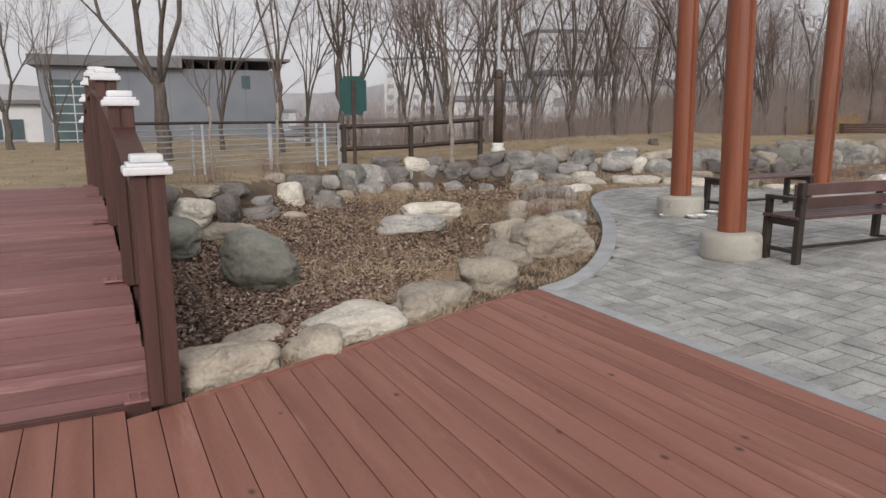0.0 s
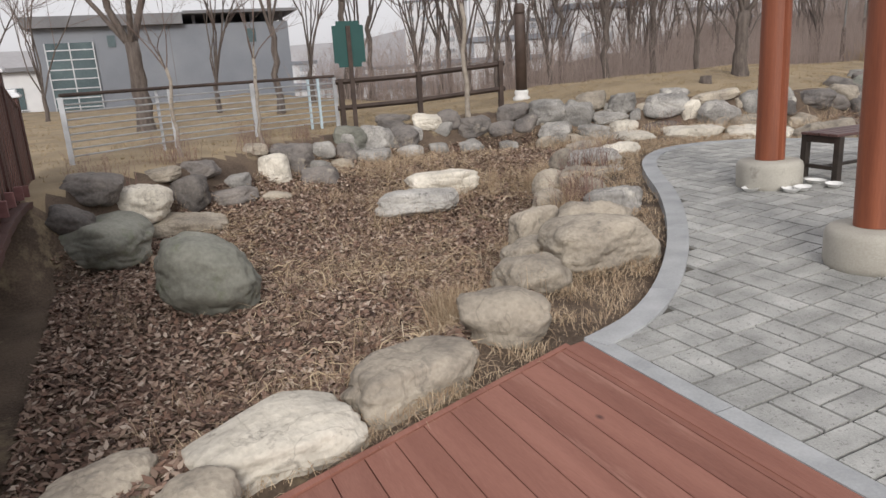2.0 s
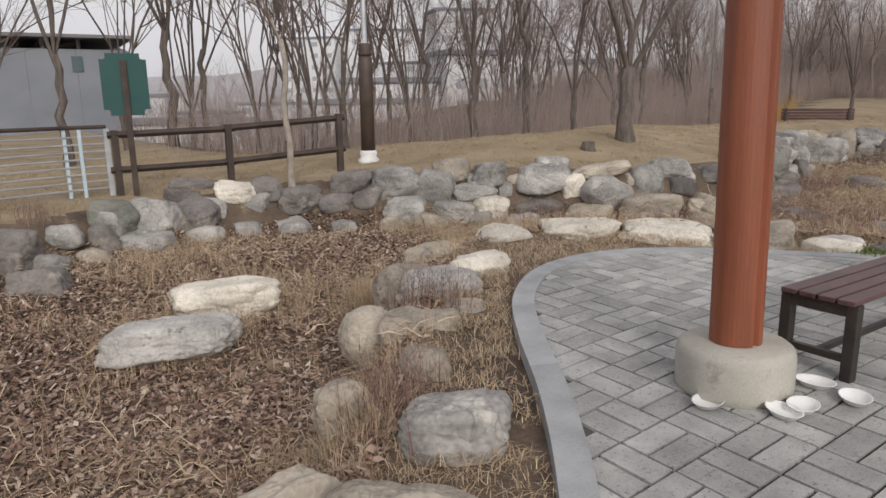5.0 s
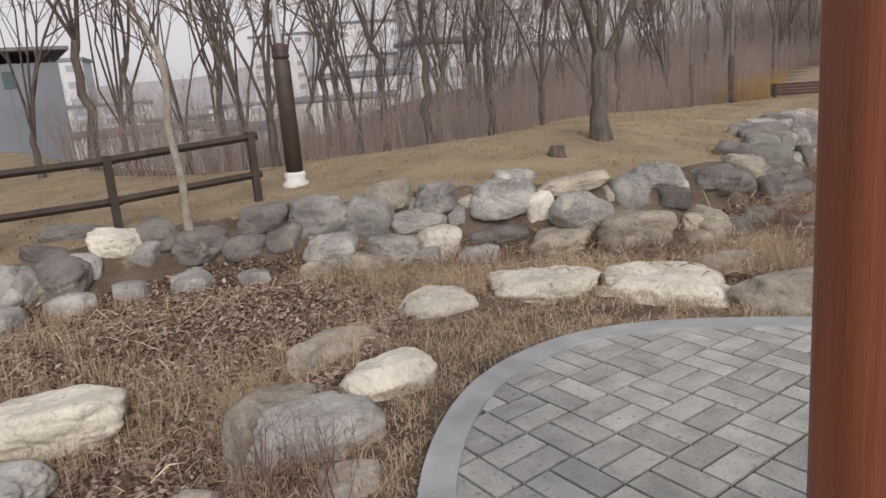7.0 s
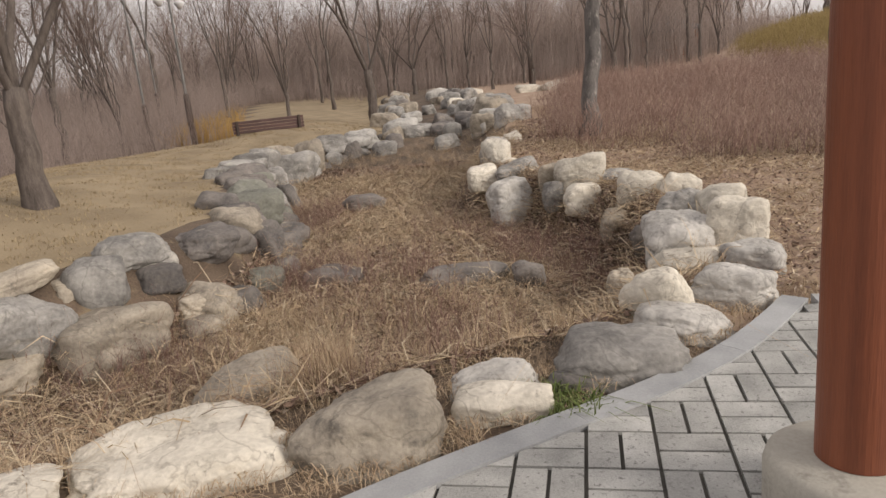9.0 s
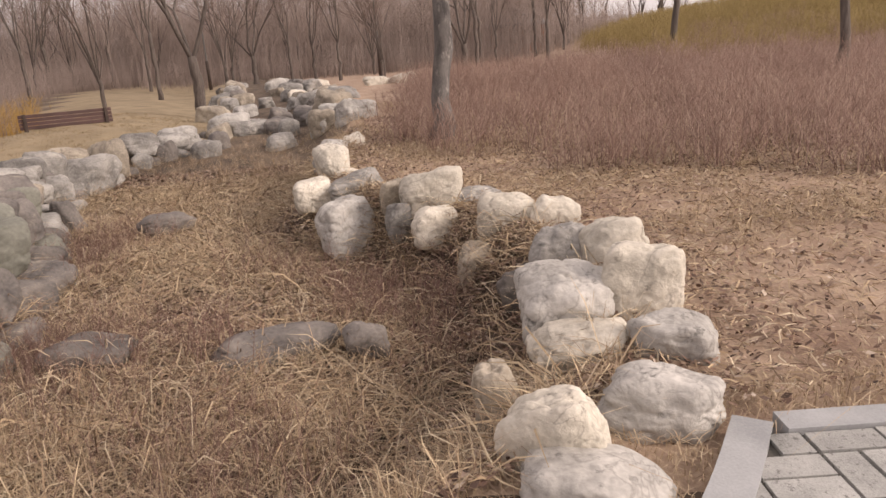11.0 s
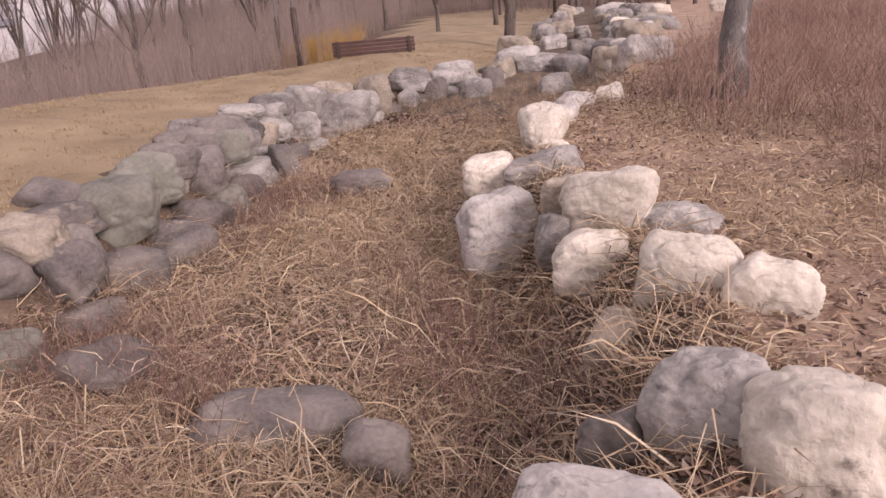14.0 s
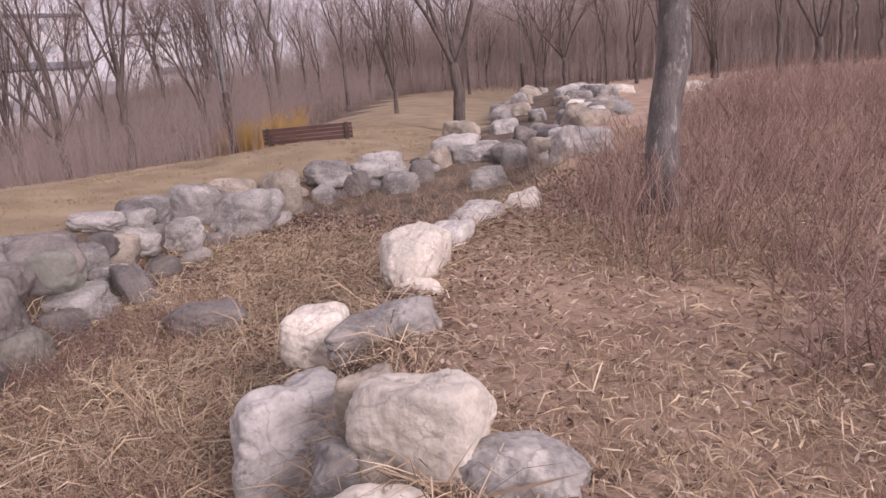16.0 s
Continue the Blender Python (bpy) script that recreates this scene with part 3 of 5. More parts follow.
def bench(x, y, turn, length, back):
    z = paved(x)
    label = "dark brown slatted bench with an iron frame" + (" and a low backrest" if back else ", without a back")
    ob = root("bench", pose(x, y, z, 0, 0, turn), label, "bench")
    d = 0.42
    for u in (0.06, length - 0.06):
        for v in (0.03, d - 0.03):
            top = 0.78 if back and v < 0.1 else 0.43
            part("leg", box(u - 0.035, u + 0.035, v - 0.03, v + 0.03, 0, top, 0.006), IRON, ob)
        part("end_rail", box(u - 0.03, u + 0.03, 0.055, d - 0.055, 0.36, 0.425, 0.005), IRON, ob)
        part("stretcher", box(u - 0.02, u + 0.02, 0.055, d - 0.055, 0.10, 0.14, 0.004), IRON, ob)
        if back:
            part("arm", box(u - 0.035, u + 0.035, -0.01, d, 0.60, 0.64, 0.006), IRON, ob)
            part("arm_post", box(u - 0.03, u + 0.03, d - 0.055, d - 0.005, 0.43, 0.60, 0.004), IRON, ob)
    part("stretcher", box(0.08, length - 0.08, d / 2 - 0.02, d / 2 + 0.02, 0.105, 0.135, 0.004), IRON, ob)
    for k in range(4):
        v = 0.01 + k * 0.104
        part("seat_slat", box(0, length, v, v + 0.09, 0.43, 0.458, 0.006), BENCHWOOD, ob)
    if back:
        for k in range(2):
            part("back_slat", box(0.02, length - 0.02, 0.062, 0.09, 0.52 + k * 0.13, 0.63 + k * 0.13, 0.006), BENCHWOOD, ob)
    return ob


bench(7.72, 6.42, 0, 1.75, False)
bench(6.08, 4.18, -4, 1.7, True)

# ---- boulders ----


def boulder_mesh(seed, detail=3, soft=False, form=0.0, strata=0.0):
    """A rounded block: the inside of a handful of soft planes, with lumps."""
    rng = random.Random(seed)
    bm = bmesh.new()
    bmesh.ops.create_icosphere(bm, subdivisions=detail + 1, radius=1.0)
    planes = []
    for k in range(7):
        v = Vector((rng.gauss(0, 1), rng.gauss(0, 1), rng.gauss(0, 0.7))).normalized()
        planes.append((v, rng.uniform(0.78, 1.0)))
    for v in ((1, 0, 0), (-1, 0, 0), (0, 1, 0), (0, -1, 0), (0, 0, 1), (0, 0, -1)):
        v = Vector(v) + Vector((rng.gauss(0, 0.16), rng.gauss(0, 0.16), rng.gauss(0, 0.16)))
        planes.append((v.normalized(), rng.uniform(0.66, 0.86)))
    off = Vector((rng.uniform(0, 50), rng.uniform(0, 50), 0))
    power = 2.3 if soft else form or rng.uniform(4.5, 11)
    bed = Vector((rng.gauss(0, 0.25), rng.gauss(0, 0.25), 1)).normalized()
    chips = [(Vector((rng.gauss(0, 1), rng.gauss(0, 1), rng.gauss(0.4, 0.8))).normalized(), rng.uniform(0.93, 0.985)) for k in range(5)]
    for v in bm.verts:
        d = v.co.normalized()
        s = sum((max(0.0, d.dot(n)) / h) ** power for n, h in planes)
        r = min(1.3, (s + 0.12) ** (-1 / power))
        r *= 1 + 0.15 * noise.noise(d * 1.5 + off) + 0.06 * noise.noise(d * 4.0 + off) + 0.022 * noise.noise(d * 10 + off) + 0.01 * noise.noise(d * 22 + off)
        crack = abs(noise.noise(d * 2.1 + off * 1.3))
        r *= 1 - 0.07 * max(0.0, 1 - crack * 12)
        if strata:
            r *= 1 + strata * noise.noise(Vector((0, 0, d.dot(bed) * 9)) + off + d * 0.7)
        if not soft:
            for n, h in chips:
                over = r * d.dot(n) - h * 0.92
                if over > 0:
                    r -= over * 0.75
        v.co = d * r
    for axis in range(3):
        lo, hi = min(v.co[axis] for v in bm.verts), max(v.co[axis] for v in bm.verts)
        for v in bm.verts:
            v.co[axis] = (v.co[axis] - lo) / (hi - lo) - 0.5
    for f in bm.faces:
        f.smooth = True
    return bm


STONE_WORDS = {"tan_stone": "tan weathered field boulder", "grey_stone": "grey lichen-spotted granite boulder", "pale_stone": "pale cream field boulder with dark veins",
               "light_grey_stone": "light grey speckled granite boulder", "dark_stone": "dark brown-grey boulder half sunk in leaves", "mossy_stone": "rounded green-grey mossy boulder"}
stone_count = 0


def boulder(x, y, z, w, d, h, turn, mat, soft=False):
    """A boulder with its middle at x, y, z."""
    global stone_count
    stone_count += 1
    size = max(w, d, h)
    ob = part("boulder", boulder_mesh(stone_count * 7 + 3, 4 if size > 0.55 else 3, soft), mat)
    ob.data.transform(Matrix.Diagonal((w * 1.06, d * 1.1, h * 1.35, 1)))
    ob.matrix_basis = pose(x, y, z - h * 0.10, random.uniform(-7, 7), random.uniform(-7, 7), turn)
    where = "in the pond's stone wall" if y > along(FOOT, x) - 0.5 else "on the pond's rim" if y < along(RIM, x) + 0.4 else "on the dry pond bed"
    tagged(ob, STONE_WORDS[mat.name] + " " + where, "boulder", "pond boulders")
    return ob



def rim_stone(x, y, foot, top, w, d, turn, mat, tilt=0.0, form=6.0):
    """A boulder given by its foot and top, bedded a little in the earth."""
    global stone_count
    stone_count += 1
    sunk = 0.14
    ob = part("boulder", boulder_mesh(stone_count * 11 + 5, 4, False, form, 0.03 if mat in (GREY, LIGHTGREY) else 0.006), mat)
    ob.data.transform(Matrix.Diagonal((w * 1.02, d * 1.08, top - foot + sunk, 1)))
    ob.matrix_basis = pose(x, y, (top + foot - sunk) / 2, random.uniform(-4, 4), tilt, turn)
    where = "on the pond's rim" if y < along(RIM, x) + 1.0 else "on the dry pond bed"
    tagged(ob, STONE_WORDS[mat.name] + " " + where, "boulder", "pond boulders")
    return ob



# some grey wall stones take DARK, which puts the wall's shade into their colour
boulder(2.10, 8.92, -0.17, 0.98, 0.85, 0.68, -24, MOSSY, True)
boulder(0.78, 11.10, 0.10, 0.62, 0.50, 0.38, -24, DARK)
boulder(1.05, 11.22, -0.16, 1.25, 0.92, 0.49, -24, MOSSY)
boulder(1.61, 12.11, 0.08, 0.93, 0.72, 0.41, -24, PALE)
boulder(1.08, 11.74, 0.38, 0.74, 0.59, 0.34, -24, DARK)
boulder(2.11, 11.90, -0.30, 1.16, 0.60, 0.32, -24, TAN)
boulder(2.27, 12.61, 0.06, 0.62, 0.50, 0.41, -24, DARK)
boulder(2.85, 12.83, -0.14, 0.87, 0.43, 0.24, -24, DARK)
boulder(3.04, 13.21, 0.03, 0.47, 0.37, 0.21, -24, GREY)
boulder(3.77, 13.78, 0.07, 0.58, 0.46, 0.48, -24, PALE)
boulder(4.18, 14.30, 0.22, 0.76, 0.61, 0.39, -24, DARK)
boulder(3.57, 14.18, 0.41, 0.44, 0.30, 0.18, -24, TAN)
boulder(4.49, 13.49, -0.09, 0.63, 0.51, 0.32, -24, DARK)
boulder(3.57, 12.65, -0.20, 0.44, 0.27, 0.15, -24, TAN)
boulder(2.56, 13.11, 0.30, 0.56, 0.42, 0.25, -24, DARK)
boulder(1.93, 12.65, 0.35, 0.57, 0.28, 0.17, -24, TAN)
boulder(7.09, 16.72, 0.49, 0.75, 0.38, 0.22, -34, DARK)
boulder(7.43, 15.59, 0.47, 0.62, 0.50, 0.29, -34, PALE)
boulder(6.65, 15.63, 0.45, 0.70, 0.36, 0.21, -34, DARK)
boulder(5.54, 15.14, 0.35, 0.67, 0.54, 0.42, -34, MOSSY)
boulder(6.07, 15.19, 0.29, 0.63, 0.50, 0.43, -34, GREY)
boulder(6.68, 15.26, 0.22, 0.77, 0.62, 0.40, -34, DARK)
boulder(5.36, 14.78, 0.10, 0.37, 0.30, 0.35, -34, DARK)
boulder(5.89, 14.75, -0.02, 0.67, 0.54, 0.30, -34, GREY)
boulder(7.90, 15.54, 0.48, 0.59, 0.47, 0.34, -34, DARK)
boulder(8.36, 15.22, 0.33, 0.74, 0.59, 0.36, -34, DARK)
boulder(8.78, 14.78, 0.27, 0.54, 0.43, 0.25, -34, DARK)
boulder(9.08, 14.85, 0.56, 0.72, 0.55, 0.32, -34, DARK)
boulder(9.20, 14.53, 0.35, 0.50, 0.40, 0.30, -34, DARK)
boulder(9.70, 14.49, 0.57, 0.80, 0.65, 0.43, -34, GREY)
boulder(9.62, 14.09, 0.14, 0.66, 0.53, 0.40, -34, GREY)
boulder(10.18, 14.11, 0.47, 0.70, 0.56, 0.51, -34, GREY)
boulder(10.56, 14.14, 0.70, 0.62, 0.50, 0.37, -34, TAN)
boulder(10.31, 13.73, 0.12, 0.73, 0.53, 0.29, -34, GREY)
boulder(10.73, 13.72, 0.39, 0.74, 0.38, 0.22, -34, GREY)
boulder(10.82, 13.40, 0.11, 0.56, 0.45, 0.41, -34, PALE)
boulder(11.09, 13.76, 0.65, 0.66, 0.53, 0.33, -34, GREY)
boulder(11.16, 13.45, 0.39, 0.23, 0.18, 0.24, -34, GREY)
boulder(11.76, 13.24, 0.58, 0.90, 0.71, 0.41, -34, GREY)
boulder(12.24, 13.49, 0.77, 0.62, 0.34, 0.20, -34, GREY)
boulder(11.49, 13.05, 0.13, 0.82, 0.44, 0.24, -34, DARK)
boulder(12.01, 12.76, 0.45, 0.42, 0.34, 0.37, -34, PALE)
boulder(12.31, 12.34, 0.40, 0.78, 0.62, 0.43, -34, GREY)
boulder(12.00, 12.42, 0.04, 0.83, 0.62, 0.33, -34, TAN)
boulder(12.40, 12.56, 0.71, 0.89, 0.35, 0.21, -34, TAN)
boulder(12.72, 11.86, 0.15, 0.93, 0.74, 0.41, -34, TAN)
boulder(12.96, 12.07, 0.55, 0.54, 0.43, 0.43, -34, GREY)
boulder(13.51, 12.06, 0.71, 0.68, 0.48, 0.28, -34, GREY)
boulder(13.46, 11.78, 0.44, 0.48, 0.38, 0.24, -34, DARK)
boulder(14.34, 11.82, 0.53, 0.76, 0.61, 0.38, -34, DARK)
boulder(13.64, 11.49, 0.11, 0.62, 0.50, 0.29, -34, TAN)
boulder(15.72, 12.16, 0.59, 0.82, 0.44, 0.26, -34, DARK)
boulder(13.60, 11.44, 0.11, 0.59, 0.47, 0.39, -79, TAN)
boulder(14.92, 10.60, -0.09, 0.68, 0.55, 0.27, -79, DARK)
boulder(15.39, 11.98, 0.58, 0.73, 0.55, 0.32, -79, TAN)
boulder(15.48, 11.75, 0.30, 0.61, 0.49, 0.40, -79, DARK)
boulder(17.65, 12.95, 0.50, 0.40, 0.32, 0.35, -79, TAN)
boulder(15.97, 12.50, 0.75, 0.51, 0.41, 0.25, -79, DARK)
boulder(20.95, 14.54, 0.61, 0.68, 0.50, 0.32, -79, GREY)
boulder(23.06, 14.58, 0.30, 1.27, 1.02, 0.66, -79, GREY)
boulder(19.86, 13.31, -0.01, 0.46, 0.37, 0.74, -79, DARK)
boulder(19.13, 14.10, 0.75, 0.84, 0.39, 0.23, -61, GREY)
boulder(20.49, 14.58, 0.72, 0.74, 0.37, 0.22, -61, GREY)
boulder(21.36, 14.75, 0.69, 0.78, 0.62, 0.39, -61, GREY)
boulder(22.52, 14.96, 0.59, 0.69, 0.56, 0.52, -61, GREY)
boulder(23.33, 14.96, 0.68, 0.73, 0.51, 0.31, -61, TAN)
boulder(23.19, 14.71, 0.39, 0.78, 0.55, 0.32, -61, GREY)
boulder(23.95, 14.49, 0.44, 0.76, 0.61, 0.79, -61, TAN)
boulder(25.25, 14.39, 0.62, 0.88, 0.70, 0.43, -61, GREY)
boulder(25.31, 13.85, 0.34, 0.52, 0.42, 0.57, -61, DARK)
boulder(25.90, 13.89, 0.56, 0.78, 0.60, 0.37, -61, GREY)
boulder(25.50, 12.99, 0.32, 0.68, 0.55, 0.46, -61, GREY)
boulder(26.13, 12.88, 0.40, 0.51, 0.41, 0.54, -61, DARK)
boulder(24.73, 14.14, 0.27, 0.45, 0.36, 0.35, -61, GREY)
boulder(28.20, 12.66, 0.50, 1.25, 0.79, 0.49, -61, GREY)
boulder(25.82, 11.37, 0.35, 0.73, 0.59, 0.43, -61, GREY)
boulder(27.37, 11.47, 0.49, 0.54, 0.44, 0.54, -61, GREY)
boulder(30.23, 12.24, 0.56, 0.80, 0.64, 0.64, -61, DARK)
boulder(28.79, 11.05, 0.63, 0.45, 0.36, 0.31, -61, GREY)
boulder(19.13, 13.67, 0.49, 0.83, 0.66, 0.42, -61, MOSSY)
boulder(18.35, 13.52, 0.70, 0.62, 0.50, 0.33, -61, DARK)
boulder(19.14, 13.34, 0.09, 0.78, 0.63, 0.33, -61, GREY)
boulder(18.11, 13.00, 0.34, 0.68, 0.54, 0.67, -61, DARK)
boulder(21.58, 14.45, 0.29, 0.72, 0.58, 0.40, -61, GREY)
boulder(20.82, 14.31, 0.40, 0.63, 0.51, 0.38, -61, GREY)
boulder(20.21, 14.20, 0.48, 0.48, 0.38, 0.29, -61, DARK)
boulder(19.97, 13.84, 0.16, 0.61, 0.49, 0.29, -61, GREY)
boulder(36.39, 12.94, 0.94, 0.77, 0.62, 0.42, -61, PALE)
boulder(43.79, 13.56, 1.08, 1.37, 0.75, 0.51, -61, PALE)
boulder(31.56, 10.64, 1.08, 1.03, 0.71, 0.46, -61, GREY)
boulder(41.83, 10.33, 1.07, 1.33, 0.67, 0.45, -61, PALE)
boulder(41.75, 9.12, 1.09, 1.19, 0.81, 0.55, -61, PALE)
boulder(41.42, 7.68, 1.06, 1.87, 0.59, 0.40, -61, PALE)


# the boulders along the near rim: plan, foot and top, width, depth, turn, tilt, angularity
rim_stone(0.90, 4.49, 0.00, 0.19, 0.72, 0.5, 6, TAN, 0, 5)
rim_stone(1.21, 5.02, -0.05, 0.09, 0.50, 0.40, 1, TAN, 0, 6)
rim_stone(1.53, 4.56, 0.02, 0.17, 0.44, 0.35, -5, TAN, 0, 4)
rim_stone(1.97, 4.89, 0.02, 0.2, 0.82, 0.45, 14, PALE, 0, 12)
rim_stone(2.74, 5.16, 0.03, 0.22, 0.80, 0.40, 21, TAN, 0, 7)
rim_stone(3.52, 5.51, 0.05, 0.34, 0.57, 0.46, -28, TAN, 0, 6)
rim_stone(4.12, 6.14, 0.06, 0.31, 0.57, 0.46, -11, TAN, 0, 8)
rim_stone(4.87, 6.32, 0.10, 0.48, 0.98, 0.67, -16, TAN, 0, 5)
rim_stone(5.19, 6.84, 0.16, 0.46, 0.64, 0.38, -37, TAN, 5, 6)
rim_stone(4.48, 6.75, 0.02, 0.24, 0.54, 0.38, 1, TAN, 0, 6)
rim_stone(4.74, 6.95, 0.05, 0.19, 0.25, 0.20, -30, TAN, 0, 8)
rim_stone(4.89, 7.27, -0.05, 0.38, 0.56, 0.33, 11, TAN, 0, 6)
rim_stone(5.58, 8.15, 0.10, 0.33, 0.35, 0.28, -1, TAN, 0, 6)
rim_stone(6.42, 9.38, -0.10, 0.29, 0.48, 0.50, -22, TAN, 0, 4)
rim_stone(6.60, 8.92, 0.0, 0.36, 0.62, 0.45, -20, TAN, 0, 8)
rim_stone(6.20, 8.25, 0.10, 0.36, 0.36, 0.30, -26, TAN, 0, 6)
rim_stone(5.89, 7.46, 0.16, 0.40, 0.58, 0.41, -39, GREY, -5, 6)
rim_stone(7.13, 9.93, 0.12, 0.44, 0.78, 0.50, 10, TAN, 0, 6)
rim_stone(7.21, 9.54, 0.20, 0.47, 0.75, 0.53, -3, LIGHTGREY, 0, 4.5)
rim_stone(7.14, 9.09, 0.20, 0.29, 0.42, 0.30, -25, LIGHTGREY, 0, 6)
rim_stone(7.87, 10.51, 0.14, 0.42, 0.82, 0.53, 4, TAN, 0, 6)
rim_stone(7.84, 9.83, 0.26, 0.46, 0.65, 0.39, -4, PALE, 0, 9)
rim_stone(8.86, 10.68, 0.22, 0.47, 0.76, 0.53, -9, PALE, 0, 9)
rim_stone(9.80, 10.43, 0.24, 0.49, 0.98, 0.59, -36, PALE, 0, 8)
rim_stone(10.49, 9.71, 0.24, 0.46, 1.17, 0.70, -60, PALE, 0, 9)
rim_stone(11.70, 10.01, -0.02, 0.30, 0.75, 0.60, -59, TAN, 0, 4)
rim_stone(10.68, 8.82, 0.28, 0.56, 0.81, 0.57, -69, TAN, -8, 7)
rim_stone(11.35, 8.25, 0.30, 0.43, 0.53, 0.32, -81, LIGHTGREY, -5, 9)
rim_stone(11.05, 8.18, 0.31, 0.45, 0.54, 0.27, -81, PALE, 0, 10)
rim_stone(11.30, 7.82, 0.30, 0.41, 0.29, 0.24, -88, DARK, 0, 10)
rim_stone(11.59, 7.54, 0.25, 0.54, 0.77, 0.54, -95, GREY, -5, 6)
rim_stone(12.18, 7.11, 0.30, 0.47, 0.65, 0.46, -101, LIGHTGREY, 4, 4)
rim_stone(12.48, 7.26, 0.18, 0.63, 0.52, 0.36, -98, PALE, -14, 6)
rim_stone(13.27, 7.44, -0.05, 0.40, 0.30, 0.24, -95, TAN, -12, 6)
rim_stone(13.56, 6.93, 0.25, 0.47, 0.63, 0.44, -100, PALE, -6, 6)
rim_stone(14.03, 6.92, 0.22, 0.68, 0.68, 0.50, -100, LIGHTGREY, 3, 5)
rim_stone(15.01, 6.77, 0.25, 0.72, 0.54, 0.37, -92, LIGHTGREY, 0, 9)
rim_stone(13.38, 6.44, 0.36, 0.57, 0.50, 0.35, -106, LIGHTGREY, 4, 9)
rim_stone(12.70, 6.72, 0.36, 0.58, 0.59, 0.35, -105, LIGHTGREY, 0, 10)
rim_stone(14.79, 6.42, 0.36, 0.77, 0.58, 0.41, -98, PALE, -10, 8)
rim_stone(14.00, 6.44, 0.36, 0.82, 0.53, 0.37, -100, PALE, 6, 6)
rim_stone(14.95, 7.12, 0.10, 0.41, 0.32, 0.23, -86, DARK, -15, 12)
rim_stone(16.22, 7.09, 0.30, 0.75, 0.57, 0.34, -87, PALE, 10, 5)
rim_stone(16.07, 6.66, 0.38, 0.71, 0.46, 0.28, -93, PALE, 8, 9)
rim_stone(15.94, 7.40, 0.05, 0.35, 0.41, 0.33, -83, TAN, 0, 6)
rim_stone(17.11, 7.31, 0.45, 0.65, 0.55, 0.38, -85, GREY, 0, 5)
rim_stone(17.19, 7.80, 0.45, 0.88, 0.70, 0.52, -80, PALE, -6, 13)
rim_stone(17.40, 8.24, 0.42, 0.75, 0.36, 0.25, -54, TAN, 0, 8)
rim_stone(17.01, 8.16, 0.25, 0.56, 0.30, 0.21, -62, GREY, 0, 9)
rim_stone(16.68, 7.77, 0.25, 0.56, 0.56, 0.34, -65, PALE, 4, 8)
rim_stone(17.43, 8.82, 0.05, 0.58, 0.69, 0.55, -46, LIGHTGREY, 0, 7)
rim_stone(18.35, 9.30, 0.35, 0.69, 0.53, 0.37, -70, PALE, 0, 6)
rim_stone(18.40, 8.79, 0.42, 0.70, 0.77, 0.46, -56, GREY, -10, 8)
rim_stone(19.22, 8.96, 0.50, 0.65, 0.44, 0.27, -59, PALE, 5, 10)
rim_stone(19.58, 9.24, 0.42, 0.93, 1.0, 0.5, 12, PALE, -8, 8)
rim_stone(20.55, 9.42, 0.45, 0.80, 0.7, 0.5, 10, LIGHTGREY, 0, 8)
rim_stone(21.45, 9.52, 0.40, 0.80, 0.75, 0.5, 0, LIGHTGREY, -4, 7)
rim_stone(22.1, 9.2, 0.45, 0.83, 0.6, 0.4, 0, PALE, 0, 7)
rim_stone(14.89, 8.37, -0.15, 0.06, 0.35, 0.28, -65, DARK, 0, 9)
rim_stone(14.95, 9.12, -0.15, 0.04, 1.01, 0.50, -56, DARK, 0, 6)
rim_stone(19.49, 11.71, -0.10, 0.17, 0.84, 0.51, -41, DARK, 0, 10)
rim_stone(5.36, 11.36, -0.42, -0.12, 1.28, 0.70, -20, LIGHTGREY, 0, 14)
rim_stone(6.12, 12.15, -0.36, -0.01, 1.18, 0.75, -18, PALE, 0, 13)

# low stones that fill the foot of the wall
rng = random.Random(6)
x = 4.6
while x < 27:
    for k, rise in enumerate((0.02, 0.5)):
        gap = 15.6 < x < 19.2
        y = along(FOOT, x) + rise + rng.uniform(-0.06, 0.06)
        s = rng.uniform(0.5, 0.75) * (1.15 if gap else 0.8)
        # dark and mossy from 13.5 to 19, the wall's shade included in that colour
        boulder(x + 0.3 * k, y, ground(x, y) + (0.1 if gap else -0.05) * s, s, s * 0.8, s * 0.62, rng.uniform(-60, 0), rng.choice((DARK, DARK, DARK, MOSSY) if 13.5 < x < 19 else (GREY, DARK, GREY, TAN)))
    x += rng.uniform(0.55, 0.8)

# smaller stones further up the dry stream
rng = random.Random(5)
for i in range(70):
    x = rng.uniform(25, 47)
    side = rng.random()
    y = along(RIM, x) + rng.uniform(-0.5, 0.7) if side < 0.4 else along(FOOT, x) + rng.uniform(-0.6, 0.9) if side < 0.8 else rng.uniform(along(RIM, x), along(FOOT, x))
    s = rng.uniform(0.5, 1.1)
    boulder(x, y, ground(x, y) + 0.12 * s, s, s * 0.75, s * rng.uniform(0.45, 0.7), rng.uniform(0, 180), rng.choice((GREY, GREY, LIGHTGREY, TAN, DARK)))

# ---- trees ----


